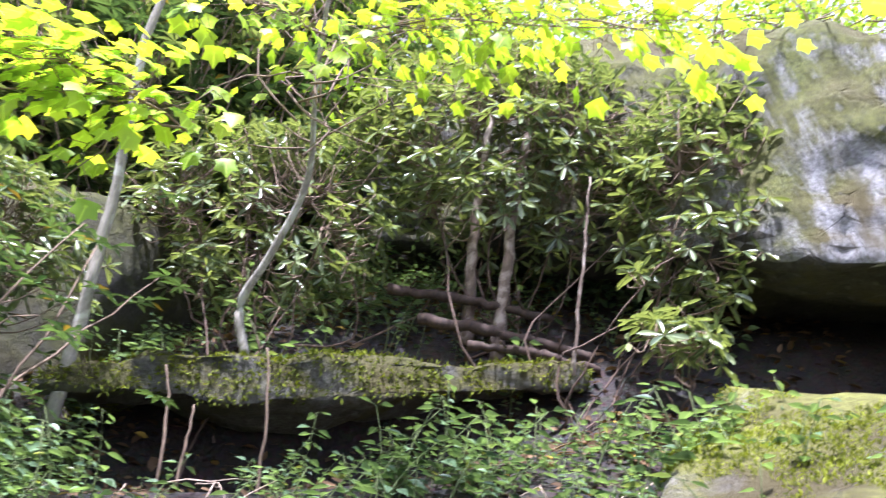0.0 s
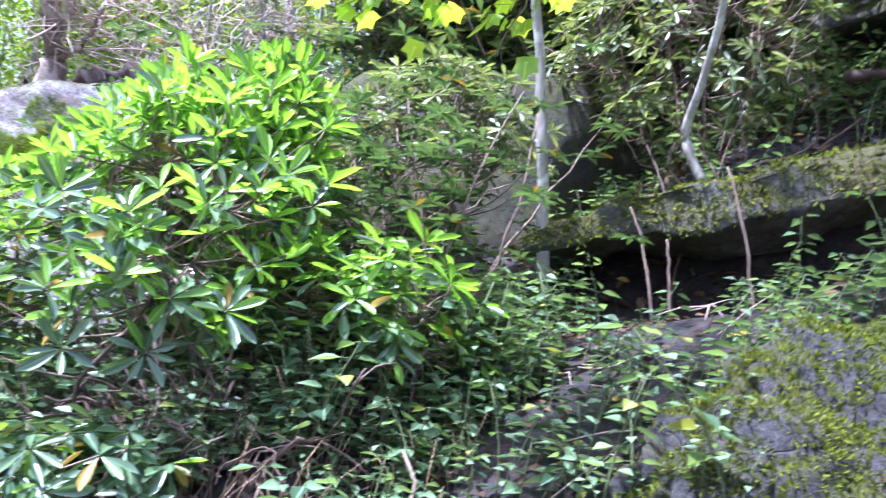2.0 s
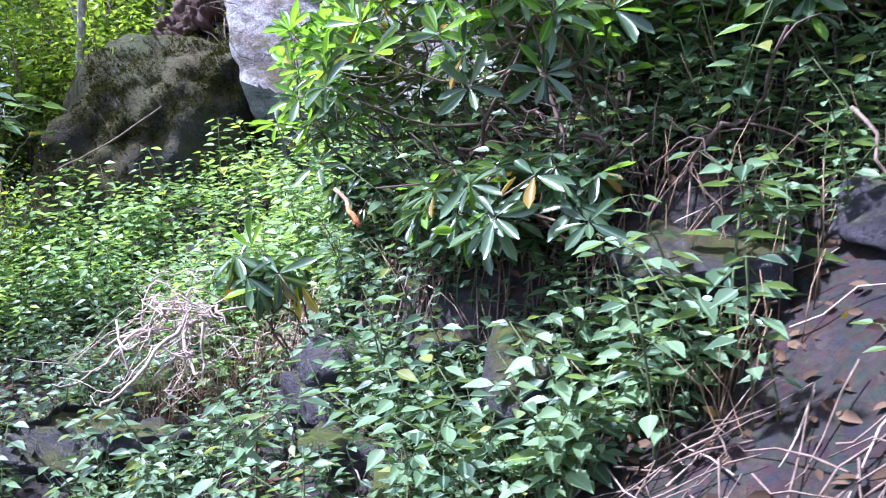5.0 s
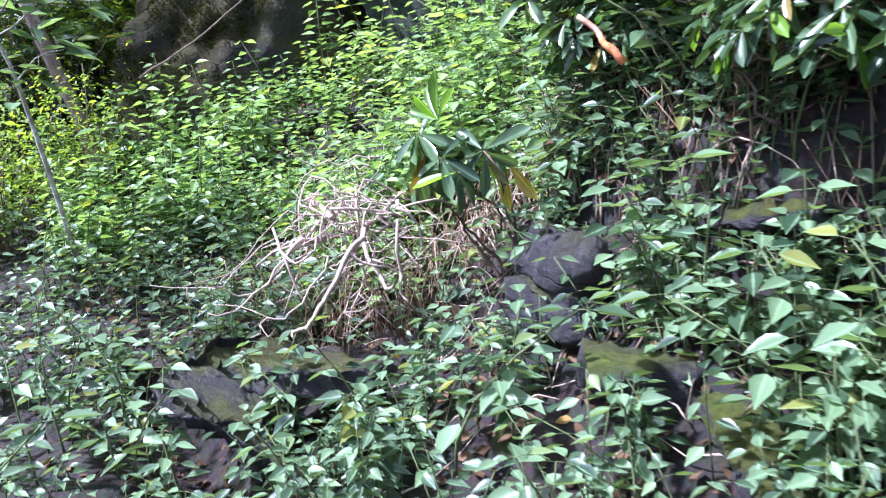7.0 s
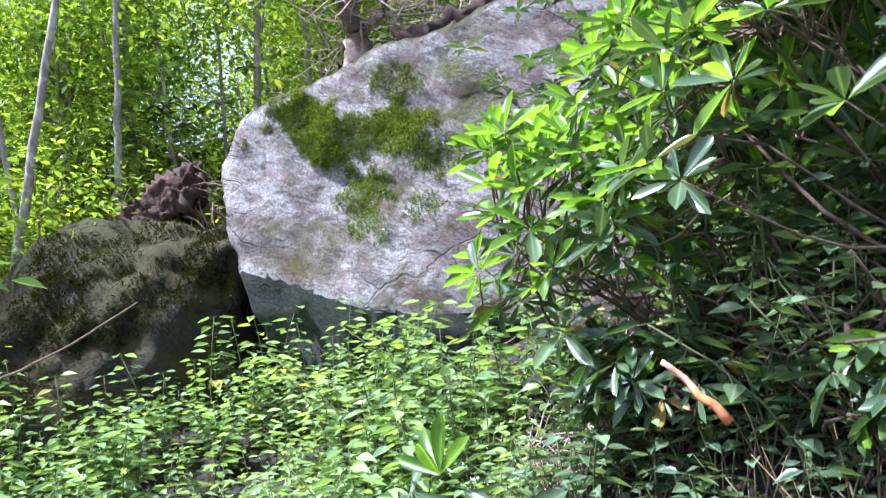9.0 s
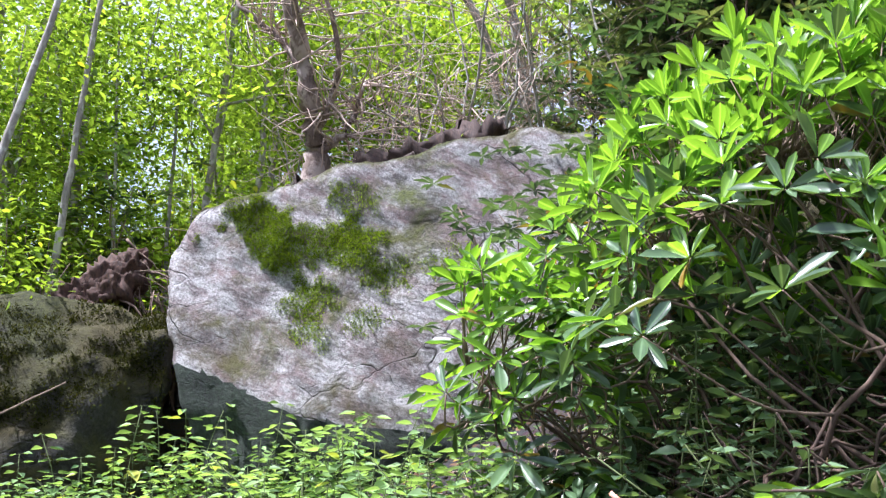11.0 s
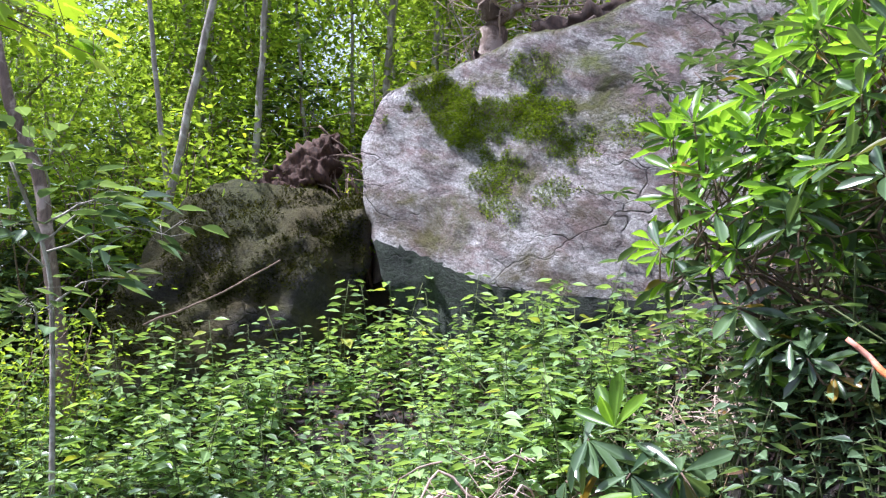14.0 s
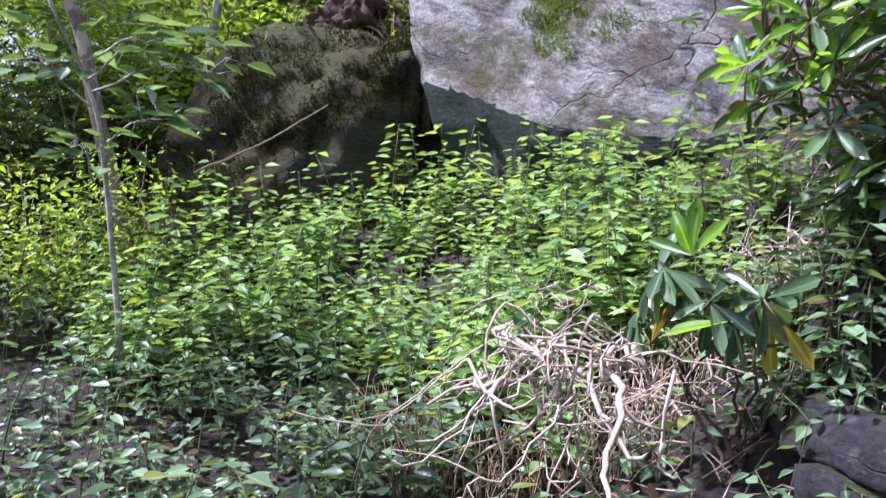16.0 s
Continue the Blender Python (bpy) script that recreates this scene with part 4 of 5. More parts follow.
def twig_scatter(label, n, x0, x1, y0, y1, mat, r=0.005):
    sh = Shape()
    for _ in range(n):
        x, y = rng.uniform(x0, x1), rng.uniform(y0, y1)
        a, l = rng.uniform(0, 6.28), rng.uniform(0.12, 0.5)
        u = np.linspace(-0.5, 0.5, 5)
        px, py = x + u * l * math.cos(a), y + u * l * math.sin(a)
        pts = np.stack([px, py, height(px, py) + 0.02 + rng.uniform(0, 0.06, 5)], 1)
        sh.tube(pts, np.linspace(r, r * 0.4, 5), 4)
    return tagged(part("fallen_twigs", sh, mat), label, "twigs", kind="stuff")


twig_scatter("brown dead twigs lying on bare soil beside the path", 70, -2.1, -1.2, 1.5, 2.3, M_TWIG, 0.004)
twig_scatter("brown dead twigs lying under the rhododendron", 260, -4.6, -2.2, 1.9, 3.6, M_TWIG)
twig_scatter("pale dead twigs lying among the plants", 420, -8.5, 1.5, 1.2, 4.5, M_DEADWOOD, 0.004)


# ---- trees ----
def tree(label, line, radius, crown_leaves=0, crown_size=(1.5, 1.5, 1.0), crown_at=None, mat=None, leaf=None, leaf_size=0.07, name="tree", group="", template=None, limbs=8, category="tree"):
    """Tapered trunk along a line, limbs, and a loose crown of single leaves in clumps."""
    t = thing(name, label, category, group)
    trunk = Shape()
    pts = curve_through(line, 20, 0.006)
    trunk.tube(pts, np.linspace(radius, radius * 0.45, 20), 8)
    part("trunk", trunk, mat or M_GREYBARK, t)
    if crown_leaves:
        c = np.array(crown_at if crown_at is not None else line[-1], float)
        size = np.array(crown_size, float)
        leaves_shape = Shape()
        clumps = []
        for k in range(limbs):
            a = pts[int(rng.integers(8, 20))]
            e = c + unit(1)[0] * size * rng.uniform(0.5, 1.0)
            m = (a + e) / 2 + rng.normal(size=3) * 0.15
            line2 = curve_through([a, m, e], 10, 0.01)
            wood = Shape()
            wood.tube(line2, np.linspace(radius * 0.35, radius * 0.08, 10), 5)
            part("limb", wood, mat or M_GREYBARK, t)
            clumps += [line2[5], line2[7], line2[9]]
        clumps = np.array(clumps)
        more = c + unit(len(clumps) * 2) * size * rng.uniform(0.3, 1.05, (len(clumps) * 2, 1))
        clumps = np.concatenate([clumps, more])
        idx = rng.integers(0, len(clumps), crown_leaves)
        pos = clumps[idx] + rng.normal(size=(crown_leaves, 3)) * size.mean() * np.array([0.2, 0.2, 0.08])
        along = rng.normal(size=(crown_leaves, 3)) * np.array([1, 1, 0.35]) + np.array([0, 0, -0.25])
        up = np.array([0, 0, 1.0]) + rng.normal(size=(crown_leaves, 3)) * 0.35
        leaves_shape.leaves(template or SMALL, pos, along, up, rng.uniform(0.7, 1.3, crown_leaves) * leaf_size)
        part("crown", leaves_shape, leaf or M_CROWN, t)
    return t


tree("slender grey trunk leaning over the ledge", [(-2.47, 4.72, 1.95), (-2.52, 4.6, 2.6), (-2.57, 4.47, 3.2), (-2.64, 4.13, 4.16), (-2.7, 3.95, 5.6)], 0.042, name="young_tree")


def spray(wood, leaf, start, end, n, size, template, wide=0.3, flat=0.25):
    """A side branch with leaves in a loose flat layer."""
    start, end = np.array(start, float), np.array(end, float)
    line = curve_through([start, (start + end) / 2 + np.array([0, 0, 0.08]), end], 8, 0.01)
    wood.tube(line, np.linspace(0.007, 0.002, 8), 4)
    u = rng.uniform(0.15, 1.05, n)
    base = start + (end - start) * u[:, None] + np.array([0, 0, 0.08])
    off = rng.normal(size=(n, 3)) * np.array([wide, wide, 0.06])
    along = off + (end - start) / np.linalg.norm(end - start) * 0.3 + np.array([0, 0, -0.1])
    up = np.array([0, 0, 1.0]) + rng.normal(size=(n, 3)) * flat
    for p, o in zip(base, off):
        if np.linalg.norm(o) > 0.1:
            wood.tube([p, p + o * 0.95], [0.002, 0.0012], 3)
    leaf.leaves(template, base + off, along, up, rng.uniform(0.7, 1.25, n) * size)


def maple():
    t = thing("young_maple", "bent maple sapling with sunlit yellow-green leaves over the ledge", "tree")
    trunk, twigs, leaf = Shape(), Shape(), Shape()
    trunk.tube(curve_through([(-1.8, 5.35, 2.7), (-1.92, 5.23, 3.0), (-1.79, 5.06, 3.32), (-1.64, 4.79, 3.75), (-1.66, 4.39, 4.18), (-1.7, 4.05, 4.8)], 24), np.linspace(0.034, 0.012, 24), 8)
    part("trunk", trunk, M_GREYBARK, t)
    for a, b, n, w in (((-1.66, 4.3, 4.2), (-1.62, 3.0, 2.95), 10, 0.12), ((-1.6, 3.2, 3.0), (-2.0, 2.55, 2.78), 95, 0.15), ((-1.55, 3.2, 3.0), (-2.3, 2.6, 2.62), 45, 0.13),
                       ((-1.7, 3.0, 2.8), (-1.78, 2.9, 2.5), 8, 0.07), ((-1.66, 4.3, 4.3), (-0.5, 3.1, 3.75), 60, 0.25), ((-1.2, 3.6, 4.0), (0.3, 2.7, 3.5), 80, 0.2),
                       ((-1.66, 4.2, 4.4), (-1.75, 2.9, 3.45), 55, 0.22), ((-1.7, 4.1, 4.7), (-0.9, 3.2, 4.1), 40, 0.3), ((-1.7, 4.1, 4.7), (-2.5, 3.4, 3.9), 30, 0.3),
                       ((-0.2, 3.0, 3.75), (0.32, 2.72, 3.38), 8, 0.06)):
        spray(twigs, leaf, a, b, int(n * 1.6), 0.102, MAPLE, w)
    for k in range(16):
        a = (-1.64 + rng.normal() * 0.03, 4.79 - rng.uniform(0, 0.6), 3.75 + rng.uniform(0, 0.6))
        twigs.tube(curve_through([a, np.array(a) + rng.normal(size=3) * 0.2 + (0, 0, 0.3), np.array(a) + rng.normal(size=3) * 0.5 + (0, 0, 0.7)], 6), np.linspace(0.008, 0.002, 6), 4)
    part("twig_mass", twigs, M_TWIG, t, kind="stuff")
    part("foliage", leaf, M_MAPLE, t, "yellow-green lobed leaves", kind="stuff")


maple()


def boulder_tree():
    t = thing("tree", "crooked brown tree with bare grey twigs rooted on the boulder", "tree")
    trunk = Shape()
    trunk.tube(curve_through([(-8.72, 4.72, 3.25), (-8.66, 4.66, 3.6), (-8.62, 4.6, 3.87), (-8.51, 4.34, 4.47), (-8.4, 4.03, 5.0), (-8.3, 3.75, 5.5)], 20, 0.012), np.concatenate([np.linspace(0.25, 0.14, 5), np.linspace(0.135, 0.06, 15)]), 12)
    part("trunk", trunk, M_BROWNBARK, t)
    forks = [[(-8.6, 4.55, 4.0), (-8.35, 4.52, 4.2), (-8.18, 4.46, 4.62), (-8.05, 4.1, 5.3)], [(-8.5, 4.3, 4.5), (-8.75, 4.2, 4.9), (-9.2, 3.9, 5.4)],
             [(-8.62, 4.6, 3.8), (-8.3, 4.7, 4.0), (-8.1, 4.75, 4.5)], [(-8.45, 4.15, 4.8), (-8.2, 3.9, 5.1), (-7.9, 3.7, 5.5)]]
    tips = Shape()
    for f in forks:
        sh = Shape()
        line = curve_through(f, 14, 0.012)
        sh.tube(line, np.linspace(0.05, 0.02, 14), 7)
        part("limb", sh, M_BROWNBARK, t)
        for _ in range(34):
            a = line[int(rng.integers(3, 14))]
            d = rng.normal(size=3) * np.array([0.6, 0.6, 0.35]) + (0.15, 0.1, 0.05)
            tips.tube(curve_through([a, a + d * 0.5 + rng.normal(size=3) * 0.12, a + d + rng.normal(size=3) * 0.12], 7, 0.01), np.linspace(0.012, 0.003, 7), 4)
    part("twig_mass", tips, M_DEADWOOD, t, kind="stuff")
    for r in ([(-8.7, 4.7, 3.5), (-8.5, 4.75, 3.42), (-8.1, 4.95, 3.5), (-7.5, 5.2, 3.7), (-7.0, 5.4, 3.75)], [(-8.7, 4.7, 3.5), (-8.85, 4.55, 3.28), (-9.1, 4.45, 3.15)],
              [(-8.7, 4.65, 3.5), (-8.55, 4.4, 3.28), (-8.6, 4.1, 3.12), (-8.75, 3.75, 2.98)], [(-8.68, 4.7, 3.55), (-8.35, 4.6, 3.38), (-7.9, 4.6, 3.42), (-7.4, 4.75, 3.55)]):
        sh = Shape()
        sh.tube(curve_through(r, 14, 0.015), np.linspace(0.075, 0.02, 14), 7)
        part("root", sh, M_BROWNBARK, t)


boulder_tree()
humus = [(-9.1, 4.25, 3.03), (-8.75, 4.3, 3.43), (-8.2, 4.5, 3.53), (-7.6, 4.75, 3.63), (-7.0, 5.1, 3.78), (-6.7, 5.3, 3.83), (-9.0, 4.9, 3.38), (-8.2, 5.1, 3.65), (-7.2, 5.5, 3.88), (-8.9, 4.3, 3.03), (-7.4, 4.8, 3.43)]
tagged(rock("root_mat", humus, M_ROTTEN, "dark root mat and humus on top of the boulder", 31, 0.08, 0.06, 1, torn=0.11), category="root mat")
for line, r in (([(-7.97, 6.92, 4.3), (-7.97, 6.42, 5.73), (-8.07, 5.76, 6.41), (-8.2, 5.2, 7.4)], 0.06), ([(-7.72, 7.02, 4.4), (-7.64, 6.54, 5.9), (-7.67, 6.09, 6.43), (-7.7, 5.7, 7.3)], 0.07)):
    tree("leaning pale trunk with dead branches behind the boulder", line, r, mat=M_GREYBARK, name="dead_tree", group="pale leaning trunks")
tree("leaning grey trunk beside the dark boulder", [(-8.97, 1.06, 0.1), (-9.05, 0.77, 1.76), (-9.1, 0.46, 2.63), (-9.3, 0.1, 4.6)], 0.06, mat=M_BROWNBARK)
for line, r, name in (([(-0.31, 6.05, 3.3), (-0.41, 5.89, 4.13), (-0.5, 5.8, 5.3)], 0.055, "tree"), ([(-0.55, 6.13, 3.4), (-0.7, 5.91, 4.26), (-0.8, 5.8, 5.2)], 0.05, "tree"),
                      ([(0.22, 5.6, 3.2), (0.1, 5.37, 4.08), (0.05, 5.3, 4.5)], 0.013, "young_tree")):
    tree("straight slender trunk on the shelf behind the ledge", line, r, mat=M_BROWNBARK, name=name, group="slender trunks on the shelf")


def stick(label, line, r, mat=M_GREYBARK, name="stick"):
    sh = Shape()
    sh.tube(curve_through(line, 10, 0.004), np.linspace(r, r * 0.6, 10), 6)
    return tagged(part(name, sh, mat), label, "stick")


stick("thin dead stick standing before the ledge", [(-1.74, 4.66, 1.75), (-1.85, 4.68, 2.15), (-1.98, 4.71, 2.4)], 0.009, M_TWIG)
stick("thin pale stem standing before the ledge", [(-1.2, 4.64, 1.7), (-1.3, 4.65, 2.2), (-1.45, 4.66, 2.62)], 0.009, M_TWIG)
stick("short dead stick standing before the ledge", [(-1.69, 4.78, 1.8), (-1.74, 4.8, 2.05), (-1.78, 4.82, 2.25)], 0.009, M_TWIG)
def log(a, b, r):
    """A rotting log, uneven along its length, with a broken end."""
    a, b = np.array(a), np.array(b)
    line = curve_through([a, (a + b) / 2 + (0, 0, 0.03), b], 22, 0.008)
    radii = r * (0.85 + 0.3 * fnoise(np.linspace(0, 9, 22), np.full(22, r * 90))) * np.linspace(1.1, 0.75, 22)
    sh = Shape()
    sh.tube(line, np.clip(radii, r * 0.4, None), 9)
    ob = tagged(part("log", sh, M_ROTTEN), "rotting brown log lying on the ledge", "log", "logs on the ledge")
    for _ in range(3):
        p = line[int(rng.integers(3, 19))]
        st = Shape()
        st.tube([p, p + rng.normal(size=3) * 0.08 + (0, -0.05, 0.05)], [r * 0.25, r * 0.1], 5)
        part("stub", st, M_ROTTEN, ob)


for a, b, r in (((-1.2, 5.95, 3.62), (0.0, 5.95, 3.68), 0.045), ((-0.9, 5.85, 3.42), (0.35, 5.9, 3.45), 0.05), ((-0.5, 5.8, 3.3), (0.4, 5.85, 3.36), 0.038)):
    log(a, b, r)
stick("crooked hanging vine stem on the bank", [(-1.95, 3.0, 1.0), (-1.85, 2.95, 0.92), (-1.8, 2.92, 0.8), (-1.7, 2.9, 0.75), (-1.72, 2.9, 0.6), (-1.78, 2.9, 0.45)], 0.007, M_TWIG, "vine")
stick("fallen branch lying against the dark boulder", [(-8.85, 1.5, 0.8), (-8.75, 2.0, 1.05), (-8.7, 2.5, 1.35)], 0.011, M_TWIG, "fallen_branch")
stick("broken stub of bare orange wood on the bank", [(-3.7, 2.07, 0.6), (-3.74, 2.06, 0.65), (-3.8, 2.07, 0.69), (-3.86, 2.05, 0.76)], 0.014, M_ORANGE, "broken_branch")


def brush_pile():
    t = thing("brush_pile", "heap of bleached dead twigs on the stream bank", "dead branches")
    c = np.array([-4.95, 1.55, 0.1])
    for k in range(48):
        sh = Shape()
        a = c + rng.normal(size=3) * np.array([0.16, 0.14, 0.09])
        d = rng.normal(size=3) * np.array([0.2, 0.2, 0.14]) + np.array([0.05, -0.1, -0.08])
        line = curve_through([a, a + d * 0.4 + rng.normal(size=3) * 0.06, a + d * 0.8 + rng.normal(size=3) * 0.07, a + d * 1.2 + rng.normal(size=3) * 0.1], 12, 0.011)
        r = 0.012 if k < 7 else rng.uniform(0.003, 0.0065)
        sh.tube(line, np.linspace(r, r * 0.5, 12), 5)
        for _ in range(2):
            j = int(rng.integers(3, 11))
            e = line[j] + rng.normal(size=3) * 0.1
            sh.tube(curve_through([line[j], (line[j] + e) / 2 + rng.normal(size=3) * 0.025, e], 5), np.linspace(r * 0.6, r * 0.3, 5), 4)
        part("branch", sh, M_DEADWOOD, t)
    sh = Shape()
    sh.tube(curve_through([(-5.0, 1.5, 0.1), (-4.9, 1.2, -0.05), (-4.86, 1.0, -0.16), (-4.84, 0.86, -0.15)], 12, 0.006), np.linspace(0.006, 0.003, 12), 5)
    part("branch", sh, M_DEADWOOD, t)


brush_pile()


def stump():
    pts = [(-9.95, 2.7, 2.05), (-9.85, 2.8, 2.22), (-9.6, 3.1, 2.5), (-9.5, 3.35, 2.68), (-9.42, 3.45, 2.6), (-9.4, 3.3, 2.35), (-9.45, 2.95, 2.08), (-9.6, 3.5, 2.4)]
    ob = rock("stump", pts, M_STUMP, "rotting reddish brown stump with torn roots on the boulder", 11, 0.1, 0.03, 0, torn=0.09)
    ob["category"] = "stump"
    for k in range(26):
        a = np.array([-9.4, 3.35, 2.35]) + rng.normal(size=3) * np.array([0.1, 0.15, 0.15])
        d = np.array([0.12, 0.2, -0.25]) + rng.normal(size=3) * 0.18
        sh = Shape()
        sh.tube(curve_through([a, a + d * 0.6 + rng.normal(size=3) * 0.06, a + d * 1.5 + (0, 0, -0.12)], 8, 0.008), np.linspace(0.014 if k < 6 else 0.006, 0.003, 8), 4)
        part("root", sh, M_TWIG, ob)


stump()


def leafy_sapling():
    t = thing("sapling", "spindly sapling with pale drooping leaves beside the stream", "sapling")
    trunk, twigs, leaf = Shape(), Shape(), Shape()
    trunk.tube(curve_through([(-7.1, 0.59, -0.2), (-7.14, 0.54, 0.68), (-7.13, 0.48, 1.11), (-7.11, 0.27, 1.6)], 12), np.linspace(0.016, 0.008, 12), 6)
    part("trunk", trunk, M_GREYBARK, t)
    for b in ((-6.99, 0.93, 1.43), (-6.94, 1.13, 1.27), (-7.05, 0.75, 1.33), (-6.97, 0.37, 0.85), (-7.0, 0.9, 1.0), (-6.9, 0.3, 1.6), (-6.8, 0.1, 1.2)):
        spray(twigs, leaf, (-7.13, 0.48, b[2] - 0.15), b, 14, 0.15, OVATE, 0.1)
    part("twig_mass", twigs, M_GREYBARK, t, kind="stuff")
    part("foliage", leaf, M_NETTLE, t)


leafy_sapling()


def stream_maple():
    t = thing("young_maple", "young maple with sunlit yellow-green leaves beside the stream", "tree")
    trunk, twigs, leaf = Shape(), Shape(), Shape()
    trunk.tube(curve_through([(-6.5, -1.0, -0.7), (-6.5, -0.95, 1.0), (-6.4, -0.85, 2.2), (-6.3, -0.8, 3.4)], 14), np.linspace(0.035, 0.015, 14), 8)
    part("trunk", trunk, M_GREYBARK, t)
    for a, b, n, w in (((-6.42, -0.85, 1.9), (-5.95, 0.1, 1.85), 60, 0.14), ((-6.42, -0.85, 2.1), (-5.85, 0.36, 1.78), 34, 0.1), ((-6.4, -0.85, 2.3), (-6.1, 0.2, 2.2), 24, 0.2)):
        spray(twigs, leaf, a, b, n, 0.12, MAPLE, w)
    part("twig_mass", twigs, M_TWIG, t, kind="stuff")
    part("foliage", leaf, M_MAPLE, t, "yellow-green lobed leaves", kind="stuff")


stream_maple()
for k, (x, y, z, s) in enumerate(((-4.15, 2.15, -0.06, 0.26), (-4.0, 1.95, -0.22, 0.2), (-4.95, 0.95, -0.45, 0.34), (-4.6, 1.2, -0.42, 0.26), (-1.65, 2.1, -0.12, 0.18), (-2.2, 1.95, -0.24, 0.2),
                                 (-2.7, 2.35, 0.06, 0.3), (-2.4, 2.72, 0.5, 0.3), (-2.9, 1.8, -0.4, 0.17), (-3.5, 1.8, -0.3, 0.22), (-1.6, 3.0, 0.62, 0.26), (-0.2, 4.3, 1.85, 0.24), (0.95, 5.6, 3.1, 0.3), (-3.3, 2.26, 0.16, 0.2), (-3.1, 1.92, -0.3, 0.22), (-3.75, 1.62, -0.56, 0.2), (-4.3, 2.12, -0.1, 0.2))):
    q = np.array([(i, j, h) for i in (-1, 1) for j in (-1, 1) for h in (-1, 1)]) * np.array([1.0, 0.7, 0.32]) + rng.normal(size=(8, 3)) * np.array([0.3, 0.25, 0.12])
    turn = rng.uniform(-0.7, 0.7)
    spin = np.array([(math.cos(turn), -math.sin(turn), 0), (math.sin(turn), math.cos(turn), 0.35), (0, -0.35, 1)])
    q = q @ spin.T * s * 0.85 + np.array([x, y, z - (0.06 if y < 2.3 else 0.0)])
    rock("rock", [tuple(v) for v in q], M_WETROCK, "wet dark slab of stone in the bank", 20 + k, 0.06, 0.03, 0, 0.025, torn=0.015)


def root_tangle():
    t = thing("root_tangle", "mat of dead grass and roots hanging over the cliff top", "roots")
    for k in range(70):
        u = rng.uniform(0, 1)
        a = np.array([0.7 + 1.5 * u, 6.0 - 1.2 * u, 6.25 - 0.35 * u]) + rng.normal(size=3) * np.array([0.15, 0.15, 0.06])
        d = np.array([rng.normal() * 0.35 + 0.1, rng.normal() * 0.3 - 0.2, rng.normal() * 0.12 - 0.1])
        sh = Shape()
        r = rng.uniform(0.004, 0.012)
        sh.tube(curve_through([a, a + d * 0.5 + (0, 0, 0.06), a + d + (0, 0, -0.1)], 8, 0.01), np.linspace(r, r * 0.4, 8), 4)
        part("root", sh, M_TWIG if k % 3 else M_DEADWOOD, t)


root_tangle()
# ---- woods behind ----
for k in range(22):
    x, y = rng.uniform(-14.5, -10.6), rng.uniform(2.2, 9.5)
    if k >= 14:
        x, y = rng.uniform(-8.5, -2.5), rng.uniform(6.8, 9.5)
    if k < 8:
        x, y = ((-10.7, 3.9), (-10.9, 4.5), (-10.5, 5.3), (-11.0, 3.2), (-10.8, 2.5), (-11.3, 5.6), (-10.2, 6.2), (-10.6, 1.9))[k]
    z = float(height(x, y)) - 0.1
    lean = rng.normal(size=2) * 0.5
    tree("thin bare pole of a young tree in the undergrowth", [(x, y, z), (x + lean[0] * 0.4, y + lean[1] * 0.4, z + 2.2), (x + lean[0], y + lean[1], z + 5.5)], rng.uniform(0.018, 0.045) * (1.5 if k < 8 else 1.0), mat=M_GREYBARK, name="young_tree", group="thin poles in the undergrowth")


def dead_shrub(x, y, z, size):
    """Bare grey twigs of a dead shrub."""
    t = thing("dead_shrub", "bare grey twigs of a dead shrub behind the boulder", "dead shrub", "dead shrubs")
    twig = Shape()
    for _ in range(5):
        e = np.array([rng.normal() * 0.5, rng.normal() * 0.5, rng.uniform(0.6, 1.5)]) * size
        line = curve_through([(x, y, z), np.array([x, y, z]) + e * 0.5 + rng.normal(size=3) * 0.15, np.array([x, y, z]) + e], 12, 0.015)
        sh = Shape()
        sh.tube(line, np.linspace(0.018, 0.006, 12), 5)
        part("stem", sh, M_GREYBARK, t)
        for _ in range(16):
            a = line[int(rng.integers(3, 12))]
            d = rng.normal(size=3) * np.array([0.4, 0.4, 0.25]) * size
            twig.tube(curve_through([a, a + d * 0.5 + rng.normal(size=3) * 0.08, a + d], 6, 0.01), np.linspace(0.007, 0.002, 6), 3)
    part("twig_mass", twig, M_DEADWOOD, t, kind="stuff")


for x, y, z, size in ((-9.3, 5.2, 3.1, 1.0), (-8.0, 5.6, 3.5, 1.1), (-7.3, 5.9, 3.6, 1.2), (-6.8, 6.6, 3.4, 1.2), (-9.8, 5.4, 2.6, 1.1), (-10.4, 4.6, 2.3, 1.0), (-8.6, 6.2, 3.4, 1.3), (-6.2, 7.0, 3.6, 1.3), (-7.9, 5.9, 3.7, 1.7), (-7.0, 6.3, 3.8, 1.8), (-6.0, 6.4, 3.8, 1.7), (-8.9, 5.6, 3.3, 1.5)):
    dead_shrub(x, y, z, size)


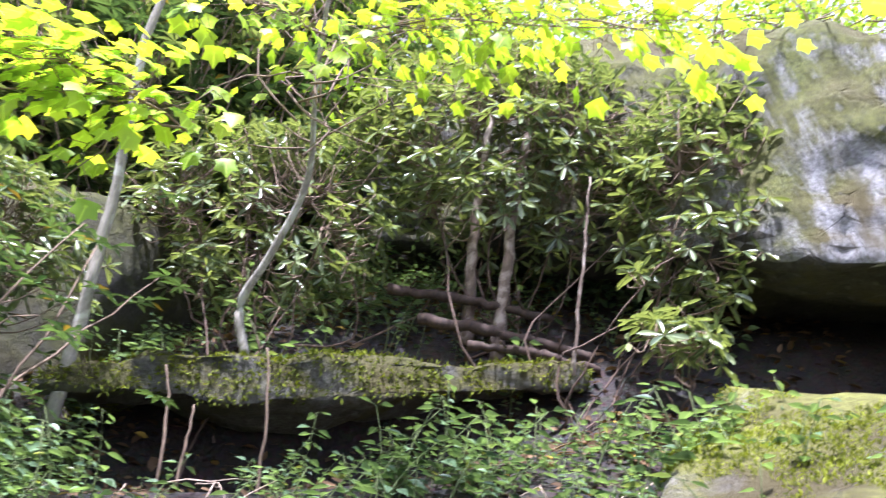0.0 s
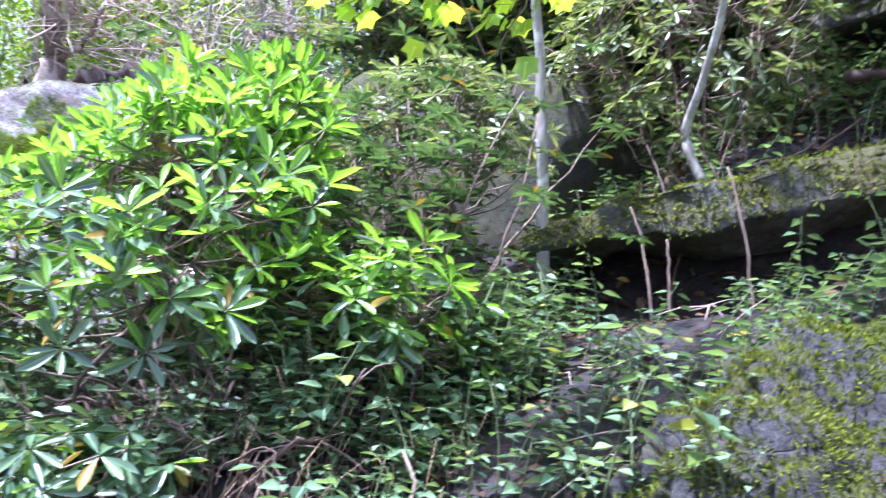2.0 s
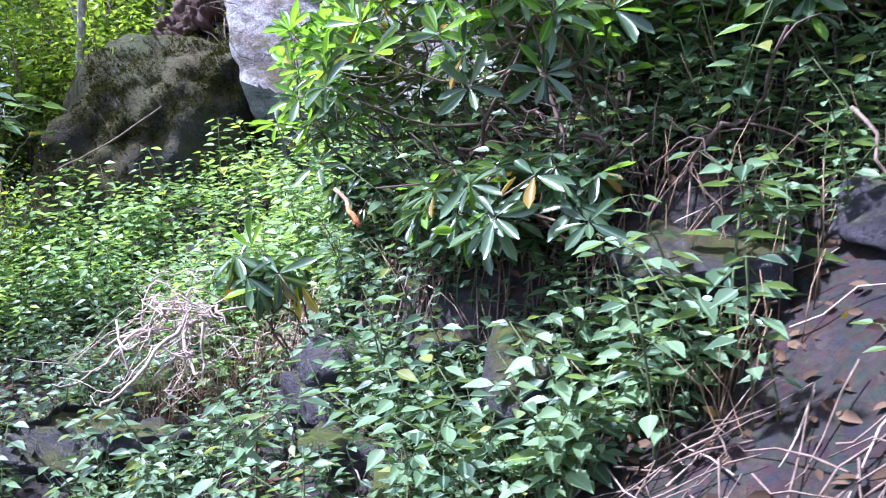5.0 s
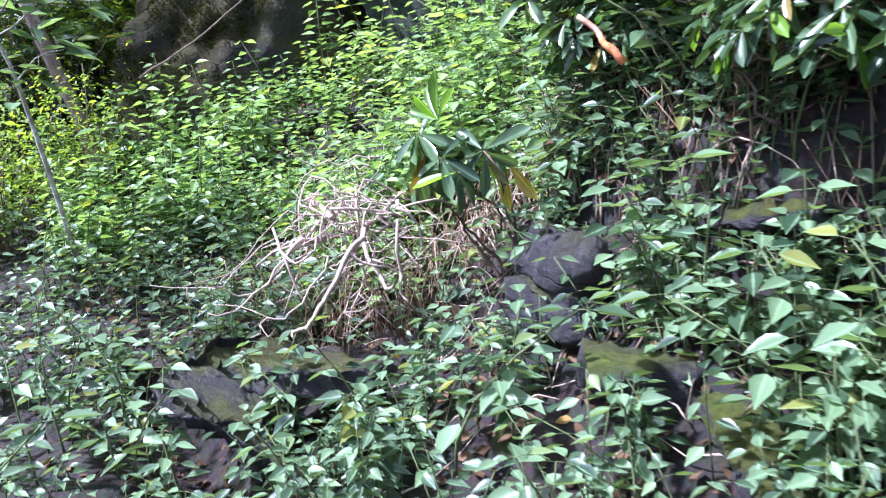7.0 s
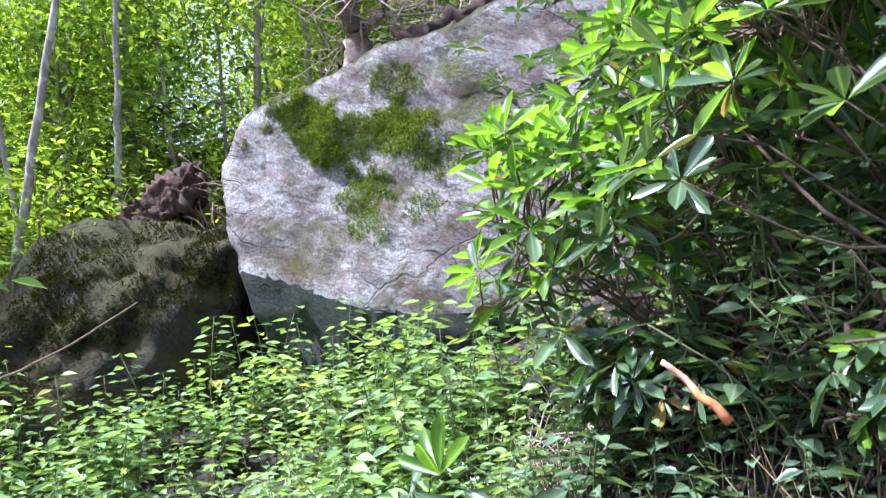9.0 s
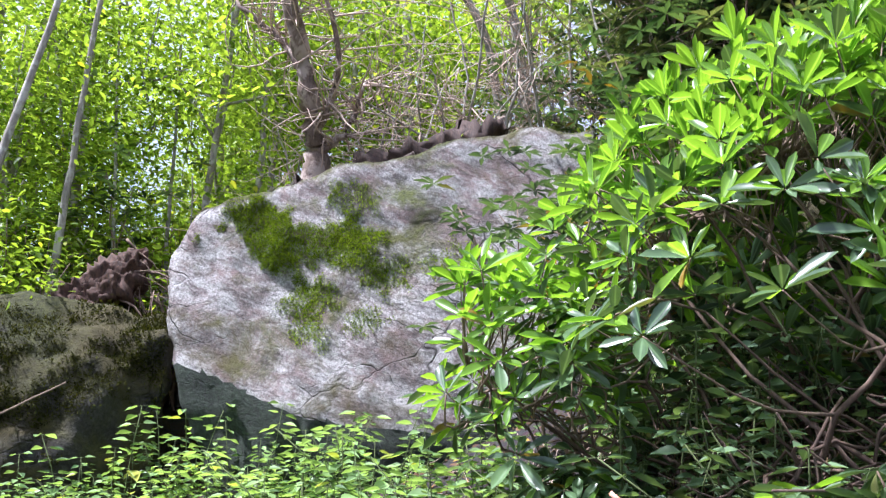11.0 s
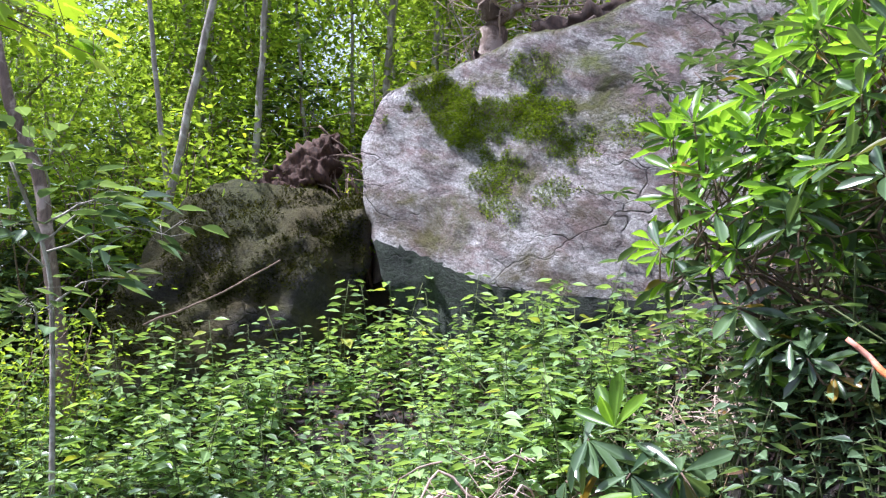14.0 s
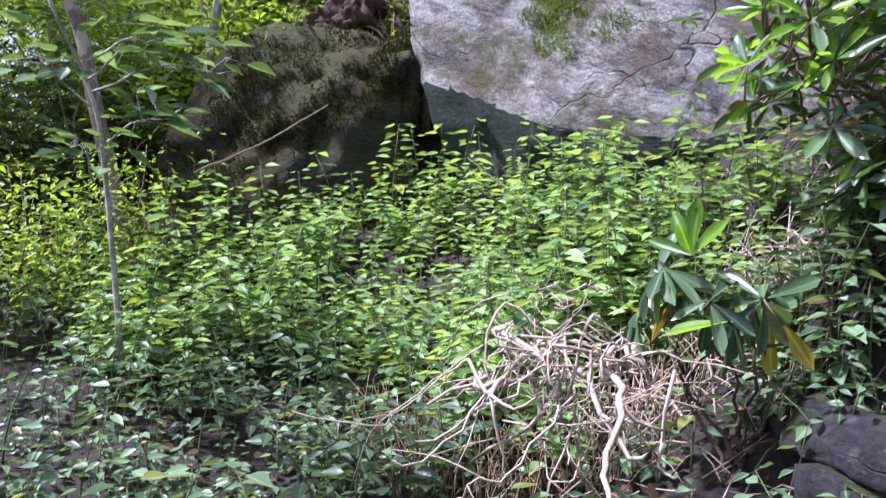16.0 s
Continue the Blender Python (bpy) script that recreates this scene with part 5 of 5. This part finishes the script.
def woods():
    models = []
    for k in range(5):
        hgt = rng.uniform(5.0, 7.5)
        models.append(tree("slim forest tree with light green leaves", [(0, 0, -0.2), (rng.normal() * 0.1, rng.normal() * 0.1, hgt * 0.4), (rng.normal() * 0.3, rng.normal() * 0.3, hgt)], rng.uniform(0.05, 0.085),
                           6000, (1.6, 1.6, hgt * 0.4), (0, 0, hgt * 0.58), M_GREYBARK, M_CROWN, 0.092, group="forest trees", template=MEDIUM, limbs=11))
    spots = [(-12.93, 3.04), (-12.3, 3.2), (-11.8, 3.6), (-11.2, 6.0), (-10.5, 7.5), (-13.5, 6.5), (-14.5, 1.5), (-13.0, 0.0), (-11.6, -0.6), (-15.5, 4.5), (-12.5, 9.0), (-16.0, 8.5),
             (-9.0, 9.0), (-3.6, 8.4), (-2.9, 10.0), (-1.2, 10.2), (0.5, 10.5), (2.4, 10.0), (-2.0, 12.0), (3.8, 8.0), (-16.5, -1.5), (-18.5, 2.5), (-18, 6), (-8.5, 12.5), (4.6, 6.4), (-14, 12)]
    spots += [(rng.uniform(-26, -15), rng.uniform(-6, 16)) for _ in range(13)] + [(rng.uniform(-15, 6), rng.uniform(11.5, 20)) for _ in range(14)] + [(-10.6, 4.6), (-10.4, 9.2), (-12, 7.2), (-9.6, 6.8)]
    for k, (x, y) in enumerate(spots):
        m = Matrix.Translation((x, y, float(height(x, y)))) @ Matrix.Rotation(rng.uniform(0, 6.28), 4, "Z")
        if k < len(models):
            models[k].matrix_basis = m
        else:
            copy_thing(models[k % len(models)], m)


woods()


def thicket():
    """Leafy understorey on the slope behind: a few shrubs and their copies."""
    models = []
    for k in range(7):
        pale = k < 3
        big = k >= 5
        t = thing("shrub", "light green leafy understorey shrub" if pale else "dense dark evergreen shrub in the shade", "shrub", "understorey shrubs")
        wood, leaf = Shape(), Shape()
        for _ in range(22 if big else 12):
            e = np.array([rng.normal() * 0.55, rng.normal() * 0.55, rng.uniform(0.7, 1.9)]) * (np.array([1.5, 1.5, 2.1]) if big else 1.0)
            line = curve_through([(rng.normal() * 0.1, rng.normal() * 0.1, -0.1), e * 0.5 + rng.normal(size=3) * 0.12, e], 10, 0.015)
            wood.tube(line, np.linspace(0.014, 0.004, 10), 4)
            if pale:
                n = 120
                base = line[rng.integers(4, 10, n)] + rng.normal(size=(n, 3)) * np.array([0.28, 0.28, 0.12])
                leaf.leaves(MEDIUM, base, rng.normal(size=(n, 3)) * np.array([1, 1, 0.3]) + (0, 0, -0.2), np.array([0, 0, 1.0]) + rng.normal(size=(n, 3)) * 0.35, rng.uniform(0.6, 1.3, n) * 0.075)
            else:
                for _ in range(16 if big else 9):
                    p = line[int(rng.integers(2 if big else 4, 10))] + rng.normal(size=3) * 0.25
                    n = 9
                    a = rng.uniform(0, 6.28) + np.arange(n) * 2.4
                    d = np.stack([np.cos(a), np.sin(a), rng.uniform(-0.3, 0.5, n)], 1)
                    leaf.leaves(SLIM, np.repeat(p[None], n, 0), d, np.tile((0, 0, 1.0), (n, 1)), rng.uniform(0.7, 1.2, n) * 0.14)
        part("branchwork", wood, M_TWIG, t, kind="stuff")
        # Evergreens get darker leaf colours in place of the missing canopy's shade.
        part("foliage", leaf, M_CROWN if pale else M_RHODO_DULL if k == 5 else M_RHODO_OLD, t, kind="stuff")
        models.append(t)
    used = set()

    def put(x, y, kinds, grow=1.0):
        k = int(rng.choice(kinds))
        m = Matrix.Translation((x, y, float(height(x, y)))) @ Matrix.Rotation(rng.uniform(0, 6.28), 4, "Z") @ Matrix.Scale(grow, 4)
        if k not in used:
            used.add(k)
            models[k].matrix_basis = m
        else:
            copy_thing(models[k], Matrix.LocRotScale(m.translation, m.to_quaternion(), None)).scale = (grow, grow, grow)

    for _ in range(75):
        put(rng.uniform(-17, -10.4), rng.uniform(-3.5, 10), (0, 1, 2, 2, 4))
    for _ in range(12):
        put(rng.uniform(-12.8, -10.7), rng.uniform(1.2, 4.8), (0, 1, 2, 4), 1.3)
    for _ in range(34):
        put(rng.uniform(-15, -11), rng.uniform(2.5, 8), (0, 1, 2), 1.15)
    for x, y in ((-8.3, 0.2), (-8.7, 0.7), (-8.1, -0.5)):
        put(x, y, (0, 1), 0.65)
    for x, y in ((-10.2, -0.6), (-10.6, 0.3), (-9.8, -1.4), (-10.9, 1.2), (-10.3, 0.9), (-11.2, -1.0)):
        put(x, y, (3, 4))
    for _ in range(30):
        put(rng.uniform(-10, -6.2), rng.uniform(6.3, 10), (0, 1, 2, 3))
    for _ in range(44):
        put(rng.uniform(-6.2, -2.2), rng.uniform(6.9, 11), (3, 4, 5, 6, 0))
    for _ in range(18):
        put(rng.uniform(-3.2, 3.0), rng.uniform(8.0, 11), (0, 1, 2), 1.5)
    for _ in range(26):
        put(rng.uniform(-6.0, -3.2), rng.uniform(7.0, 9.5), (5, 6), 1.3)
    for _ in range(10):
        put(rng.uniform(-5.4, -2.7), rng.uniform(3.9, 4.7), (3, 4), 0.85)


thicket()
